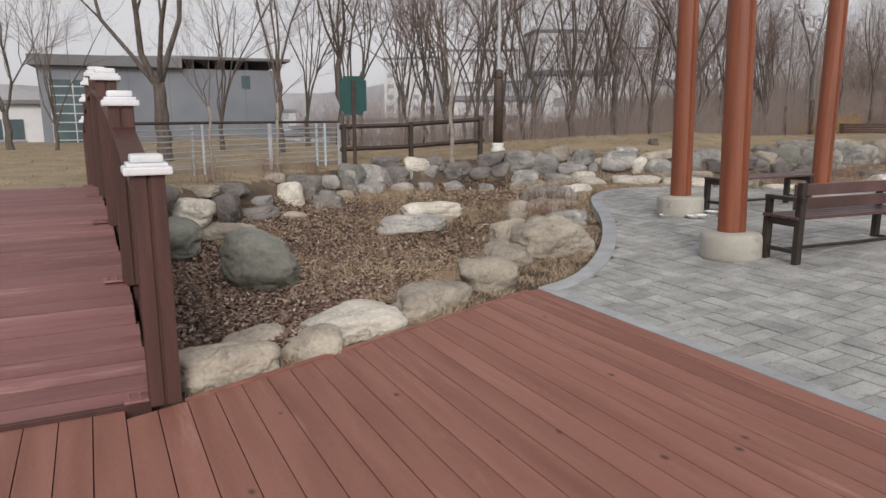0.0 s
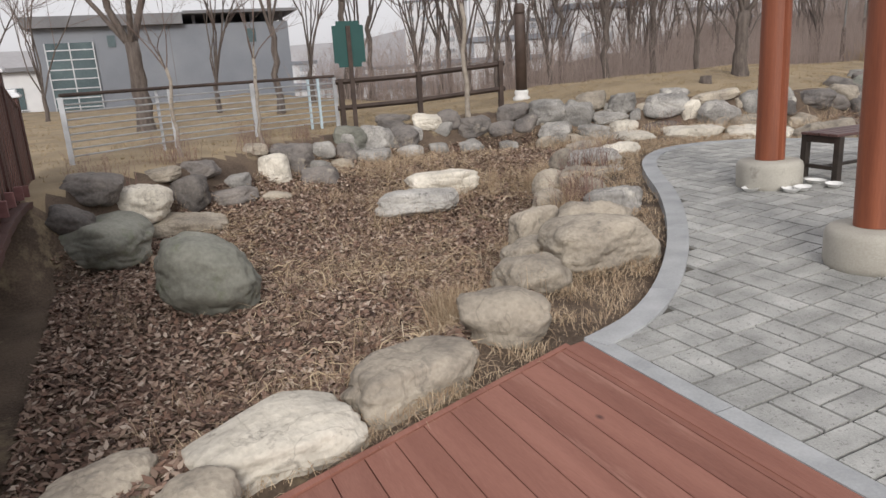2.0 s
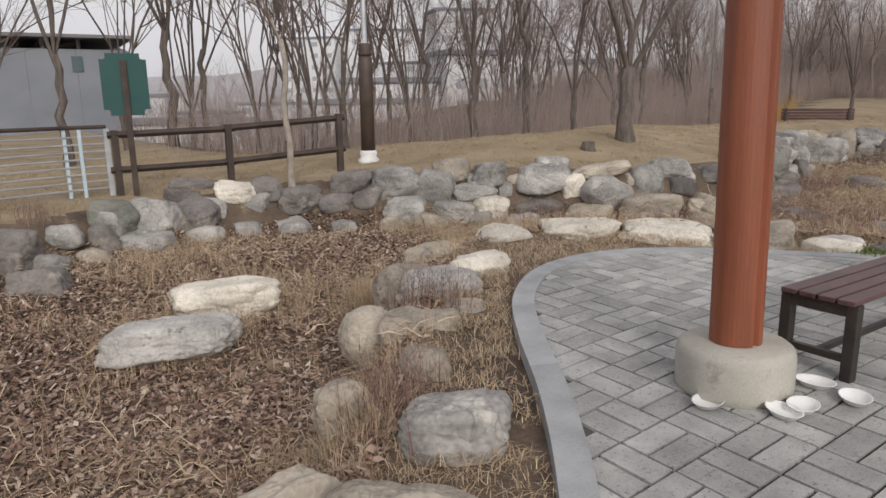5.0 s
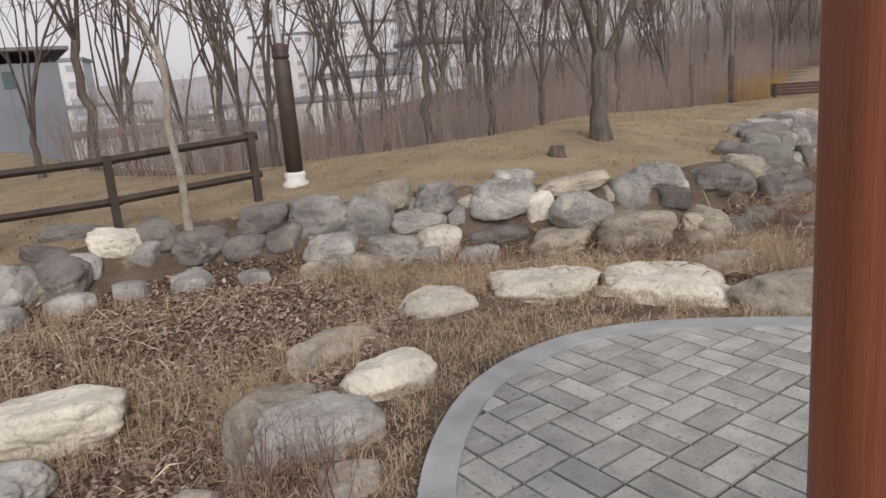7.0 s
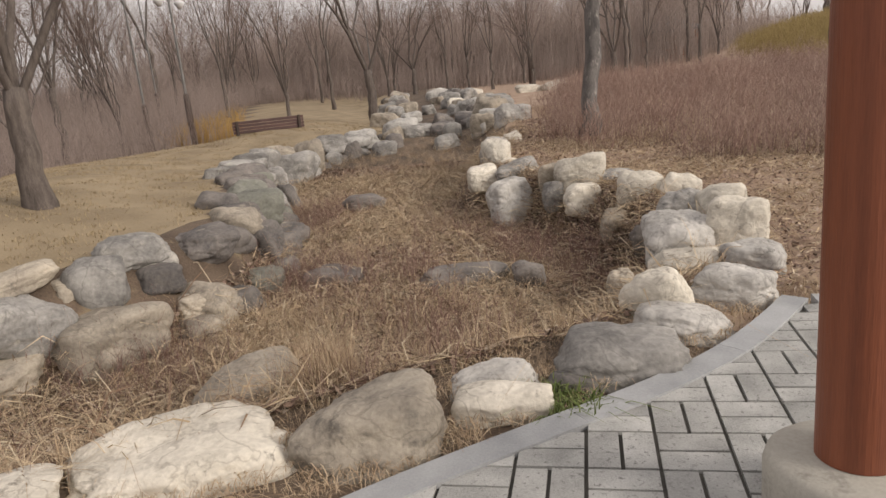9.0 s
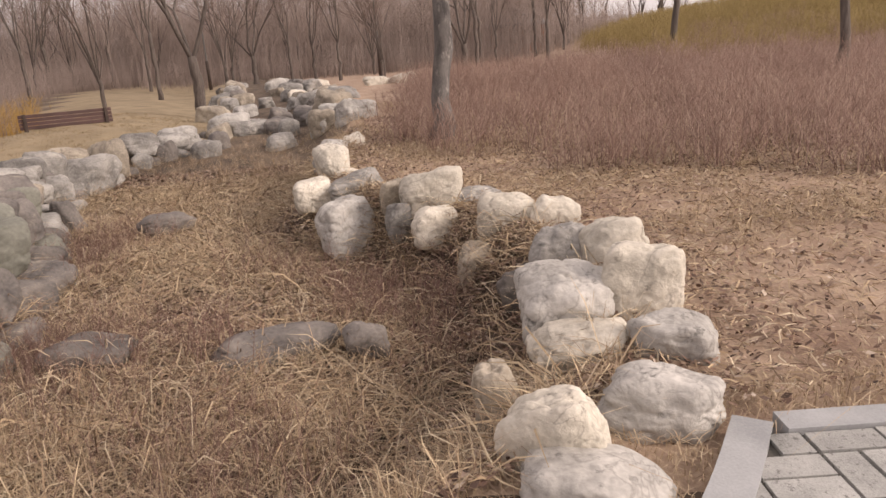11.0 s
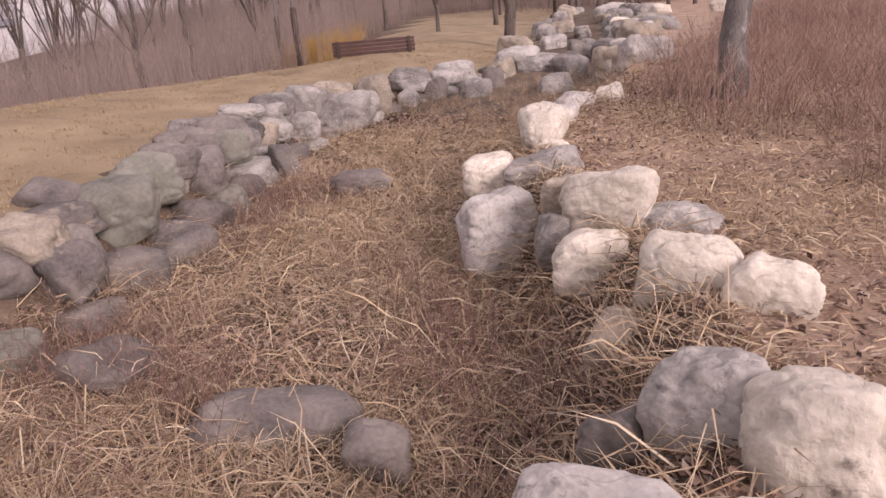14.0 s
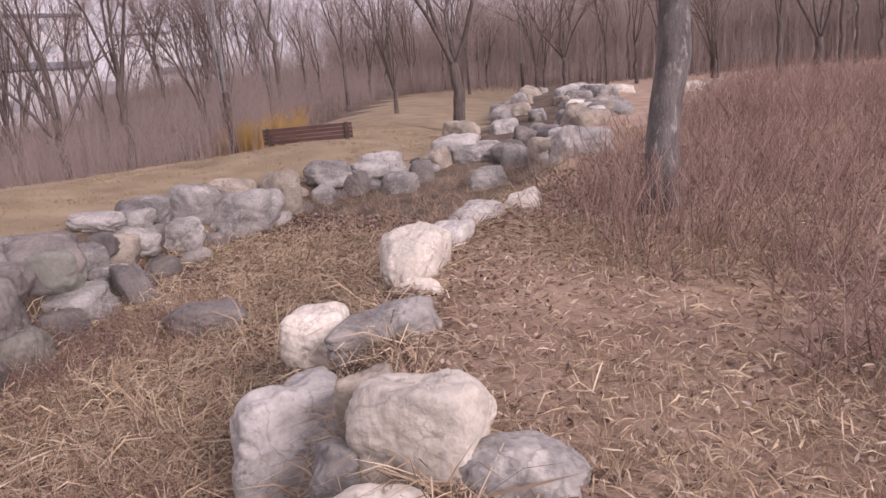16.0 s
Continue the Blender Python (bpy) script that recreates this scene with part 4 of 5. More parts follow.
def prisms(segments, sides):
    """Many small tapered tubes as one vertex and face list. Each: start, end, radius at both."""
    p0, p1 = np.array([s[0] for s in segments]), np.array([s[1] for s in segments])
    r0, r1 = np.array([s[2] for s in segments]), np.array([s[3] for s in segments])
    axis = p1 - p0
    axis /= np.linalg.norm(axis, axis=1)[:, None] + 1e-9
    side = np.cross(axis, np.where(np.abs(axis[:, 2:3]) > 0.9, [[1.0, 0, 0]], [[0, 0, 1.0]]))
    side /= np.linalg.norm(side, axis=1)[:, None] + 1e-9
    up = np.cross(axis, side)
    verts = []
    for k in range(sides):
        a = 2 * math.pi * k / sides
        ring = side * math.cos(a) + up * math.sin(a)
        verts += [p0 + ring * r0[:, None], p1 + ring * r1[:, None]]
    v = np.stack(verts, 1)
    n = len(segments)
    base = np.arange(n)[:, None] * 2 * sides
    faces = []
    for k in range(sides):
        q = (k + 1) % sides
        faces.append(np.concatenate([base + 2 * k, base + 2 * q, base + 2 * q + 1, base + 2 * k + 1], 1))
    return v.reshape(-1, 3), np.stack(faces, 1).reshape(-1, 4)


def grow(rng, p, d, length, r, depth, thick, thin, bend=0.16, lift=0.12):
    steps = 5 if depth > 2 else 3
    for s in range(steps):
        d = (d + Vector((rng.gauss(0, bend), rng.gauss(0, bend), rng.gauss(0, bend * 0.6) + lift * 0.5))).normalized()
        q = p + d * (length / steps)
        r2 = r * (1 - 0.62 * (s + 1) / steps) if depth else r * (1 - 0.9 * (s + 1) / steps)
        ra = r * (1 - 0.62 * s / steps) if depth else r * (1 - 0.9 * s / steps)
        (thick if ra > 0.022 else thin).append((tuple(p), tuple(q), ra, max(r2, 0.0022)))
        if depth and (s or depth < 3):
            for k in range(rng.choice((1, 1, 2) if depth > 1 else (1, 2))):
                a = rng.uniform(0, 6.283)
                side = d.orthogonal().normalized()
                side = Matrix.Rotation(a, 3, d) @ side
                spread = rng.uniform(0.45, 0.95)
                grow(rng, q, (d + side * spread + Vector((0, 0, lift))).normalized(), length * rng.uniform(0.42, 0.68), r2 * rng.uniform(0.5, 0.72), depth - 1, thick, thin, bend, lift)
        p = q


def bare_tree(name, seed, height, radius, fork, limbs, depth=3, spread=0.45, bark=None, lean=(0, 0)):
    """A leafless tree: a flared trunk to the fork, limbs, and a crown of twigs."""
    rng = random.Random(seed)
    tree = root(name, pose(0, 0, 0), "bare grey-brown leafless deciduous tree in winter", "tree", "bare trees")
    trunk = bmesh.new()
    pts, p = [], Vector((0, 0, -0.15))
    n = 8
    for k in range(n + 1):
        u = k / n
        pts.append(Vector((lean[0] * u * fork + rng.gauss(0, 0.012) * fork, lean[1] * u * fork + rng.gauss(0, 0.012) * fork, -0.15 + (fork + 0.15) * u)))
    radii = [radius * (1.45 if k == 0 else 1.18 if k == 1 else 1 - 0.22 * k / n) for k in range(n + 1)]
    tube(trunk, pts, radii, 12)
    for v in trunk.verts:
        v.co += Vector((noise.noise(v.co * 5), noise.noise(v.co * 5 + Vector((9, 0, 0))), 0)) * radius * 0.22
    for f in trunk.faces:
        f.smooth = True
    part("trunk", trunk, bark or BARK, tree)
    thick, thin = [], []
    top = pts[-1] - Vector((0, 0, 0.12))
    for k in range(limbs):
        a = 6.283 * k / limbs + rng.uniform(-0.5, 0.5)
        s = spread * rng.uniform(0.55, 1.3)
        d = Vector((math.cos(a) * s + lean[0], math.sin(a) * s + lean[1], 1)).normalized()
        grow(rng, top + Vector((0, 0, rng.uniform(-0.1, 0.1))), d, (height - fork) * rng.uniform(0.62, 0.85), radius * 0.78 * rng.uniform(0.55, 0.85) / (limbs ** 0.25), depth, thick, thin)
    v1, f1 = prisms(thick, 6)
    me = bpy.data.meshes.new("limb_frame")
    me.from_pydata(v1.tolist(), [], f1.tolist())
    me.materials.append(bark or BARK)
    me.polygons.foreach_set("use_smooth", [True] * len(me.polygons))
    ob = new("limb_frame", me)
    ob.parent = tree
    v2, f2 = prisms(thin, 3)
    ob = soup("crown", v2, f2, TWIG, tree)
    return tree


vase = bare_tree("tree", 11, 7.5, 0.17, 1.45, 5, 4, 0.36)
vase.matrix_basis = pose(15.17, 14.5, ground(15.17, 14.5), 0, 0, 20)
vase_b = bare_tree("tree", 12, 8.5, 0.19, 2.0, 4, 4, 0.42)
vase_b.matrix_basis = pose(33.4, 15.6, ground(33.4, 15.6), 0, 0, 100)
mottled = bare_tree("tree", 13, 9.0, 0.165, 3.2, 4, 3, 0.5, PATCHBARK, (0.05, -0.09))
mottled.matrix_basis = pose(21.8, 7.68, ground(21.8, 7.68))
tagged(mottled, "stout bare tree with mottled grey peeling bark")
slim = bare_tree("tree", 14, 5.2, 0.055, 2.4, 4, 3, 0.4, BIRCH, (-0.035, -0.04))
slim.matrix_basis = pose(8.29, 15.35, ground(8.29, 15.35))
tagged(slim, "slender young bare tree with pale speckled bark")
tall_a = bare_tree("tree", 15, 9.5, 0.11, 2.6, 4, 3, 0.28)
tall_b = bare_tree("tree", 16, 8.5, 0.10, 1.2, 6, 3, 0.30)
tall_c = bare_tree("tree", 17, 10.5, 0.12, 3.6, 3, 3, 0.34)
tall_a.matrix_basis = pose(12.5, 26, ground(12.5, 26) - 0.1)
tall_b.matrix_basis = pose(11.6, 21.8, ground(11.6, 21.8) - 0.1)
tall_c.matrix_basis = pose(17.2, 25, ground(17.2, 25) - 0.1)


def plant(model, x, y, turn, size):
    ob = copy_thing(model, pose(x, y, ground(x, y) - 0.08, 0, 0, turn))
    ob.scale = (size, size, size)
    return ob


plant(vase_b, 2.1, 20.9, 216, 1.10)
plant(tall_b, 4.6, 26.6, 245, 0.90)
plant(tall_a, 6.0, 23.3, 260, 1.00)
plant(tall_b, 7.9, 26.9, 215, 1.00)
plant(tall_c, 10.6, 28.1, 160, 0.90)
plant(tall_b, 10.8, 23.8, 0, 0.90)
plant(tall_a, 13.4, 27.0, 315, 1.00)
plant(tall_b, 11.1, 19.1, 155, 0.95)
plant(tall_b, 14.0, 20.9, 355, 1.00)
plant(tall_a, 14.8, 19.1, 230, 0.95)
plant(tall_c, 18.4, 21.3, 35, 1.00)
plant(tall_b, 17.4, 18.2, 130, 0.90)
plant(vase_b, -2.7, 33.9, 140, 0.80)
plant(tall_b, -0.9, 32.0, 340, 0.90)
plant(vase_b, 52.4, 18.5, 175, 0.85)
plant(tall_a, 57.1, 15.7, 120, 0.90)
plant(tall_c, 45.2, 21.5, 240, 0.90)
plant(tall_b, 40.6, 22.2, 40, 1.00)
plant(tall_a, 37.7, 7.3, 220, 0.80)
plant(tall_c, 47.7, 5.5, 245, 0.90)
plant(tall_a, 55.2, 0.6, 40, 1.00)
plant(vase, 44.3, 6.3, 210, 1.10)
plant(tall_b, 35.2, 27.8, 25, 1.00)
plant(vase_b, 27.8, 26.1, 75, 0.90)
plant(tall_a, 45.4, 28.1, 265, 1.00)
plant(tall_c, 37.3, -1.5, 194, 1.20)
plant(tall_c, 26.3, -1.7, 340, 1.00)


plant(slim, 2.35, 14.1, 40, 0.62)
plant(slim, 3.75, 14.7, 130, 0.66)
rng = random.Random(22)
for i in range(45):
    x = rng.uniform(36, 95)
    plant(rng.choice((tall_a, tall_b, tall_c)), x, along(FOOT, x) + rng.uniform(8, 34) + (3 if x > 34 else 0), rng.uniform(0, 360), rng.uniform(0.7, 1.1))
rng = random.Random(21)
for i in range(46):
    x = rng.uniform(9, 80)
    f = rng.uniform(13.0 if 14 < x < 38 else 7.0, 18 + x * 0.5)
    y = along(FOOT, x) + f
    if x > 34:
        y += 3
    plant(rng.choice((tall_a, tall_b, tall_c, tall_a)), x, y, rng.uniform(0, 360), rng.uniform(0.75, 1.25) * (1 + 0.012 * f))

# ---- small growth, as loose stuff ----


def scatter(n, box, keep, seed):
    """Points on the ground in a plan box for which keep(x, y) is a likelihood."""
    rs = np.random.RandomState(seed)
    pts = []
    while len(pts) < n:
        x, y = rs.uniform(box[0], box[1]), rs.uniform(box[2], box[3])
        if rs.rand() < keep(x, y):
            pts.append((x, y, ground(x, y)))
    return np.array(pts), rs


def leaves(name, n, box, keep, seed, size=(0.025, 0.06)):
    pts, rs = scatter(n, box, keep, seed)
    a, s = rs.uniform(0, 6.283, n), rs.uniform(*size, n)
    tilt = rs.normal(0, 0.35, (n, 2))
    u = np.stack([np.cos(a), np.sin(a), tilt[:, 0]], 1) * s[:, None]
    v = np.stack([-np.sin(a), np.cos(a), tilt[:, 1]], 1) * (s * rs.uniform(0.35, 0.6, n))[:, None]
    c = pts + np.stack([np.zeros(n), np.zeros(n), rs.uniform(0.005, 0.05, n)], 1)
    curl = np.stack([np.zeros(n), np.zeros(n), s * rs.uniform(0.1, 0.5, n)], 1)
    verts = np.stack([c - u, c + v + curl * 0.6, c + u + curl, c - v + curl * 0.3], 1).reshape(-1, 3)
    b = np.arange(n)[:, None] * 4
    faces = np.stack([np.concatenate([b, b + 1, b + 2], 1), np.concatenate([b, b + 2, b + 3], 1)], 1).reshape(-1, 3)
    return soup(name, verts, faces, LEAF, None, "curled brown dead leaves littering the ground", "leaves")


def blades(name, roots, per, height, lean, width, mat, seed, label, category="grass"):
    """Bent blades of dry grass in tufts at the roots."""
    rs = np.random.RandomState(seed)
    n = len(roots) * per
    base = np.repeat(roots, per, 0) + np.concatenate([rs.normal(0, 0.05, (n, 2)), np.full((n, 1), -0.01)], 1)
    h = rs.uniform(*height, n)
    a = rs.uniform(0, 6.283, n)
    k = np.abs(rs.normal(0, lean, n))
    away = np.stack([np.cos(a), np.sin(a), np.zeros(n)], 1)
    mid = base + away * (h * k * 0.4)[:, None] + np.stack([np.zeros(n), np.zeros(n), h * 0.55], 1)
    tip = base + away * (h * k * 1.1)[:, None] + np.stack([np.zeros(n), np.zeros(n), h * np.clip(1 - 0.35 * k, 0.25, 1)], 1)
    b = a + rs.uniform(0.6, 2.5, n)
    w = np.stack([np.cos(b), np.sin(b), np.zeros(n)], 1) * (rs.uniform(*width, n))[:, None]
    verts = np.stack([base - w, base + w, mid - w * 0.8, mid + w * 0.8, tip], 1).reshape(-1, 3)
    i = np.arange(n)[:, None] * 5
    faces = np.stack([np.concatenate([i, i + 1, i + 3], 1), np.concatenate([i, i + 3, i + 2], 1), np.concatenate([i + 2, i + 3, i + 4], 1)], 1).reshape(-1, 3)
    return soup(name, verts, faces, mat, None, label, category)


def stems(name, roots, per, height, lean, radius, mat, seed, label, category="shrub", spread=0.12, forks=3, swell=0.0):
    """Thin branching upright stems."""
    rs = np.random.RandomState(seed)
    n = len(roots) * per
    base = np.repeat(roots, per, 0) + np.concatenate([rs.normal(0, spread, (n, 2)), np.full((n, 1), -0.03)], 1)
    h = rs.uniform(*height, n)
    if swell:
        h *= np.repeat([1 + swell * noise.noise((x * 0.8, y * 0.8, 7)) + 0.6 * swell * noise.noise((x * 2.3, y * 2.3, 2)) for x, y, z in roots], per)
    a, k = rs.uniform(0, 6.283, n), np.abs(rs.normal(0, lean, n))
    tip = base + np.stack([np.cos(a) * h * k, np.sin(a) * h * k, h], 1)
    seg0, seg1, rad = [base], [tip], [rs.uniform(*radius, n)]
    for f in range(forks):
        u = rs.uniform(0.3, 0.85, n)[:, None]
        s = base + (tip - base) * u
        b = rs.uniform(0, 6.283, n)
        g = h * rs.uniform(0.2, 0.45, n)
        seg0.append(s)
        seg1.append(s + np.stack([np.cos(b) * g * 0.6, np.sin(b) * g * 0.6, g * 0.8], 1))
        rad.append(rad[0] * 0.6)
    p0, p1, r = np.concatenate(seg0), np.concatenate(seg1), np.concatenate(rad)
    m = len(p0)
    out = [p0 + np.stack([np.cos(q), np.sin(q), np.zeros(1)[0] * q], 1) * r[:, None] for q in (np.zeros(m), np.full(m, 2.094), np.full(m, 4.189))]
    verts = np.stack([*out, p1], 1).reshape(-1, 3)
    i = np.arange(m)[:, None] * 4
    faces = np.stack([np.concatenate([i + x, i + y, i + 3], 1) for x, y in ((0, 1), (1, 2), (2, 0))], 1).reshape(-1, 3)
    return soup(name, verts, faces, mat, None, label, category)


def fallen_stalks(name, n, box, keep, seed, length, mat, label):
    """Dead stalks lying every way on the ground, some of them arched."""
    pts, rs = scatter(n, box, keep, seed)
    a, ln = rs.uniform(0, 6.283, n), rs.uniform(*length, n)
    rise = np.abs(rs.normal(0, 0.22, n)) * ln
    away = np.stack([np.cos(a), np.sin(a), np.zeros(n)], 1) * ln[:, None]
    up = np.stack([np.zeros(n), np.zeros(n), rise], 1)
    base = pts + np.stack([np.zeros(n), np.zeros(n), rs.uniform(0.01, 0.06, n)], 1)
    bow = np.stack([-np.sin(a), np.cos(a), np.zeros(n)], 1) * (ln * rs.normal(0, 0.1, n))[:, None]
    mid, tip = base + away * 0.5 + up + bow, base + away + up * rs.uniform(0.0, 1.5, n)[:, None]
    w = np.stack([-np.sin(a), np.cos(a), rs.normal(0, 0.6, n)], 1) * rs.uniform(0.0015, 0.004, n)[:, None]
    verts = np.stack([base - w, base + w, mid - w, mid + w, tip], 1).reshape(-1, 3)
    i = np.arange(n)[:, None] * 5
    faces = np.stack([np.concatenate([i, i + 1, i + 3], 1), np.concatenate([i, i + 3, i + 2], 1), np.concatenate([i + 2, i + 3, i + 4], 1)], 1).reshape(-1, 3)
    return soup(name, verts, faces, mat, None, label, "stalks")


def in_pond(x, y):
    return 1.0 if along(RIM, x) - 0.3 < y < along(FOOT, x) + 0.2 and x > 0.5 else 0.0


def on_paving(x, y):
    if x > 12.6:
        return False
    if x < 3.8:
        return y < pond_edge(x) + 0.05
    return y < along(KERB_LINE, x) + 0.05


def rim_strip(x, y):
    return 0.0 if on_paving(x, y) or y > along(RIM, x) + 0.5 or x > 13 else 1.0


def lawn_area(x, y):
    f = y - along(FOOT, x)
    return 1.0 if 0.9 < f < 9 else 0.0


def bank(x, y):
    """The shrubby bank on the near side of the dry stream."""
    if x < 13.0 or y > along(RIM, x) - 0.5:
        return 0.0
    edge = min(8.6, 6.2 + 0.85 * (x - 18.7)) if x > 18.2 else 5.8 - 2.2 * (18.2 - x)
    return smooth(-0.35, 0.35, edge - y + 0.8 * noise.noise((x * 0.7, y * 0.7, 3)))


leaves("leaf_litter", 110000, (0.6, 10, 4.6, 15), lambda x, y: in_pond(x, y) * (1.0 if x < 6 or y > 11 else 0.6), 1, (0.018, 0.045))
leaves("leaf_litter", 90000, (10, 24, 6.4, 15), in_pond, 61, (0.018, 0.042))
leaves("leaf_litter", 30000, (12.7, 25, 2, 10), lambda x, y: 0.0 if in_pond(x, y) or on_paving(x, y) else 0.3 + 0.5 * smooth(1.6, 0.6, along(RIM, x) - y) + 0.2 * bank(x, y), 2, (0.015, 0.034))
fallen_stalks("fallen_stalks", 52000, (9.5, 23, 6.4, 14.5), lambda x, y: in_pond(x, y) * (0.25 + max(0.0, noise.noise((x * 0.6, y * 0.6, 12)) + 0.25)), 62, (0.12, 0.5), STALK, "dead straw stalks lying matted in the dry stream")
fallen_stalks("fallen_stalks", 12000, (2, 10, 5, 14.5), lambda x, y: in_pond(x, y) * (0.1 + max(0.0, noise.noise((x * 0.6, y * 0.6, 13)) + 0.1)), 63, (0.08, 0.3), STALK, "dead straw stalks lying among the leaves")
fallen_stalks("fallen_stalks", 34000, (12.8, 24, 2.5, 9.2), lambda x, y: 0.0 if in_pond(x, y) or on_paving(x, y) else 0.6 + 0.5 * noise.noise((x * 0.7, y * 0.7, 2)), 64, (0.04, 0.17), STALK, "dead straw stalks lying on the bank")
pond_tufts, _ = scatter(1300, (1, 14, 5, 15), lambda x, y: in_pond(x, y) * (0.02 + 0.9 * max(0.0, noise.noise((x * 0.55, y * 0.55, 1)) + 0.18) * smooth(3.0, 6.0, x)), 3)
blades("dry_grass", pond_tufts, 18, (0.10, 0.36), 0.8, (0.0012, 0.0026), STRAW, 4, "straw-coloured dry grass tufts on the pond bed")
mid_tufts, _ = scatter(1100, (10, 27, 7, 14.5), lambda x, y: in_pond(x, y) * (0.15 + max(0.0, noise.noise((x * 0.5, y * 0.5, 6)) + 0.3)), 5)
blades("dry_grass", mid_tufts, 20, (0.10, 0.36), 1.9, (0.0012, 0.0026), STRAW, 6, "matted straw-coloured reed grass in the dry stream")
rim_tufts, _ = scatter(2600, (0.6, 13, 4, 11), rim_strip, 7)
blades("dry_grass", rim_tufts, 16, (0.025, 0.085), 1.6, (0.0016, 0.003), STRAW, 8, "short withered grass between kerb and boulders")
lawn_tufts, _ = scatter(9000, (4, 34, 12, 24), lawn_area, 9)
blades("lawn_grass", lawn_tufts, 9, (0.02, 0.06), 0.8, (0.003, 0.006), LAWN, 10, "pale yellow dormant winter lawn")
for k, (cx, cy, n, tall) in enumerate(((5.75, 7.85, 16, 0.5), (6.85, 9.3, 18, 0.45), (14.9, 9.6, 14, 0.7), (2.2, 13.4, 12, 0.55), (3.6, 14.3, 12, 0.6), (1.2, 12.2, 12, 0.5), (4.6, 15.0, 12, 0.4))):
    clump, _ = scatter(n, (cx - 0.22, cx + 0.22, cy - 0.22, cy + 0.22), lambda x, y: 1.0, 400 + k)
    stems("shrub_stems", clump, 6, (tall * 0.5, tall), 0.22, (0.002, 0.0045), RUST, 420 + k, "reddish twiggy shrub between the boulders")
tussock, _ = scatter(34, (11.35, 11.85, 9.2, 9.65), lambda x, y: 1.0, 73)
blades("dry_grass", tussock, 60, (0.25, 0.7), 0.6, (0.0015, 0.0034), STRAW, 74, "tall straw-coloured grass tussock against a boulder")
weed, _ = scatter(10, (10.9, 11.2, 7.7, 7.95), lambda x, y: 1.0, 75)
blades("green_weed", weed, 40, (0.04, 0.13), 1.2, (0.003, 0.007), GREENTUFT, 76, "small green weed between boulder and kerb", "weed")
for k, (cx, cy) in enumerate(((12.1, 10.0), (3.7, 6.6), (9.6, 11.5), (7.4, 11.2), (4.0, 7.2))):
    clump, _ = scatter(9, (cx - 0.2, cx + 0.2, cy - 0.2, cy + 0.2), lambda x, y: 1.0, 43 + k)
    blades("dry_grass", clump, 60, (0.2, 0.55), 0.6, (0.0015, 0.003), STRAW, 50 + k, "tall straw-coloured grass tussock")
west, _ = scatter(4000, (-12, 9, 12, 36), lambda x, y: 1.0 if y > along(FOOT, x) + 0.8 else 0.0, 19)
blades("lawn_grass", west, 8, (0.02, 0.07), 0.8, (0.004, 0.009), LAWN, 20, "pale yellow dormant winter lawn")
bank_tufts, _ = scatter(5200, (12.7, 28, 0.5, 10), lambda x, y: 0.0 if y > along(RIM, x) - 0.2 or on_paving(x, y) else max(0.0, 0.4 + 0.9 * noise.noise((x * 0.6, y * 0.6, 2)) - 0.5 * smooth(1.4, 0.4, along(RIM, x) - y)), 11)
blades("dry_grass", bank_tufts, 16, (0.04, 0.16), 2.0, (0.0012, 0.0026), STRAW, 12, "tawny dry grass on the bank")
bank_stems, _ = scatter(3000, (15, 40, -7, 9.5), bank, 13)
stems("shrub_stems", bank_stems, 12, (0.35, 0.85), 0.6, (0.003, 0.0075), SHRUB, 14, "leafless rust-brown shrubs covering the bank", "shrub", 0.13, 4, 0.7)
pond_stems, _ = scatter(800, (9, 20, 7.5, 13), lambda x, y: in_pond(x, y) * max(0.0, noise.noise((x * 0.6, y * 0.6, 9)) + 0.15), 15)
stems("shrub_stems", pond_stems, 6, (0.12, 0.5), 0.5, (0.002, 0.004), RUST, 16, "thin reddish dead weed stalks in the pond")


def wooded(x, y):
    """The wood stands on the slope and across the top of the park, and thins out towards the valley."""
    bearing = math.degrees(math.atan2(y - 8, x - 10))
    behind = y - along(FOOT, x) > 11 + 3 * smooth(34, 36, x) or x > 66
    return smooth(40, 20, bearing) * smooth(-14, -6, bearing) if behind else 0.0


woods, _ = scatter(2600, (28, 112, -14, 80), wooded, 65)
stems("thicket", woods, 2, (4.5, 9.5), 0.10, (0.018, 0.04), BRUSH, 66, "dense bare brown woodland on the slope behind the lawn", "woodland", 0.8, 11)
thicket, _ = scatter(7500, (9, 90, 19, 75), lambda x, y: 1.0 if 7 + (3 if x > 34 else 0) < y - along(FOOT, x) < 16 + 0.4 * x else 0.0, 17)
tall_thicket, _ = scatter(1500, (34, 95, 22, 75), lambda x, y: 1.0 if 13 < y - along(FOOT, x) < 22 + 0.3 * x else 0.0, 27)
stems("thicket", tall_thicket, 3, (2.0, 5.0), 0.14, (0.008, 0.018), BRUSH, 28, "tall brown leafless saplings on the wooded slope", "thicket", 0.6, 5)
belt, _ = scatter(3200, (62, 110, -12, 50), lambda x, y: 1.0 if x > 62 + 0.25 * max(0.0, 20 - y) else 0.0, 33)
stems("thicket", belt, 4, (1.0, 3.2), 0.22, (0.01, 0.022), BRUSH, 34, "brown leafless undergrowth along the top of the park", "thicket", 0.6, 4)
hedge, _ = scatter(2600, (33, 62, -14, 0.5), lambda x, y: smooth(0.5, -2.5, y + 0.1 * (x - 40)), 29)
stems("hedge", hedge, 8, (0.6, 1.3), 0.25, (0.006, 0.012), YELLOWBRUSH, 30, "yellow-green twiggy hedge on the mound", "hedge", 0.2, 4)
golden, _ = scatter(70, (30.0, 32.2, 20.4, 22.2), lambda x, y: 1.0, 71)
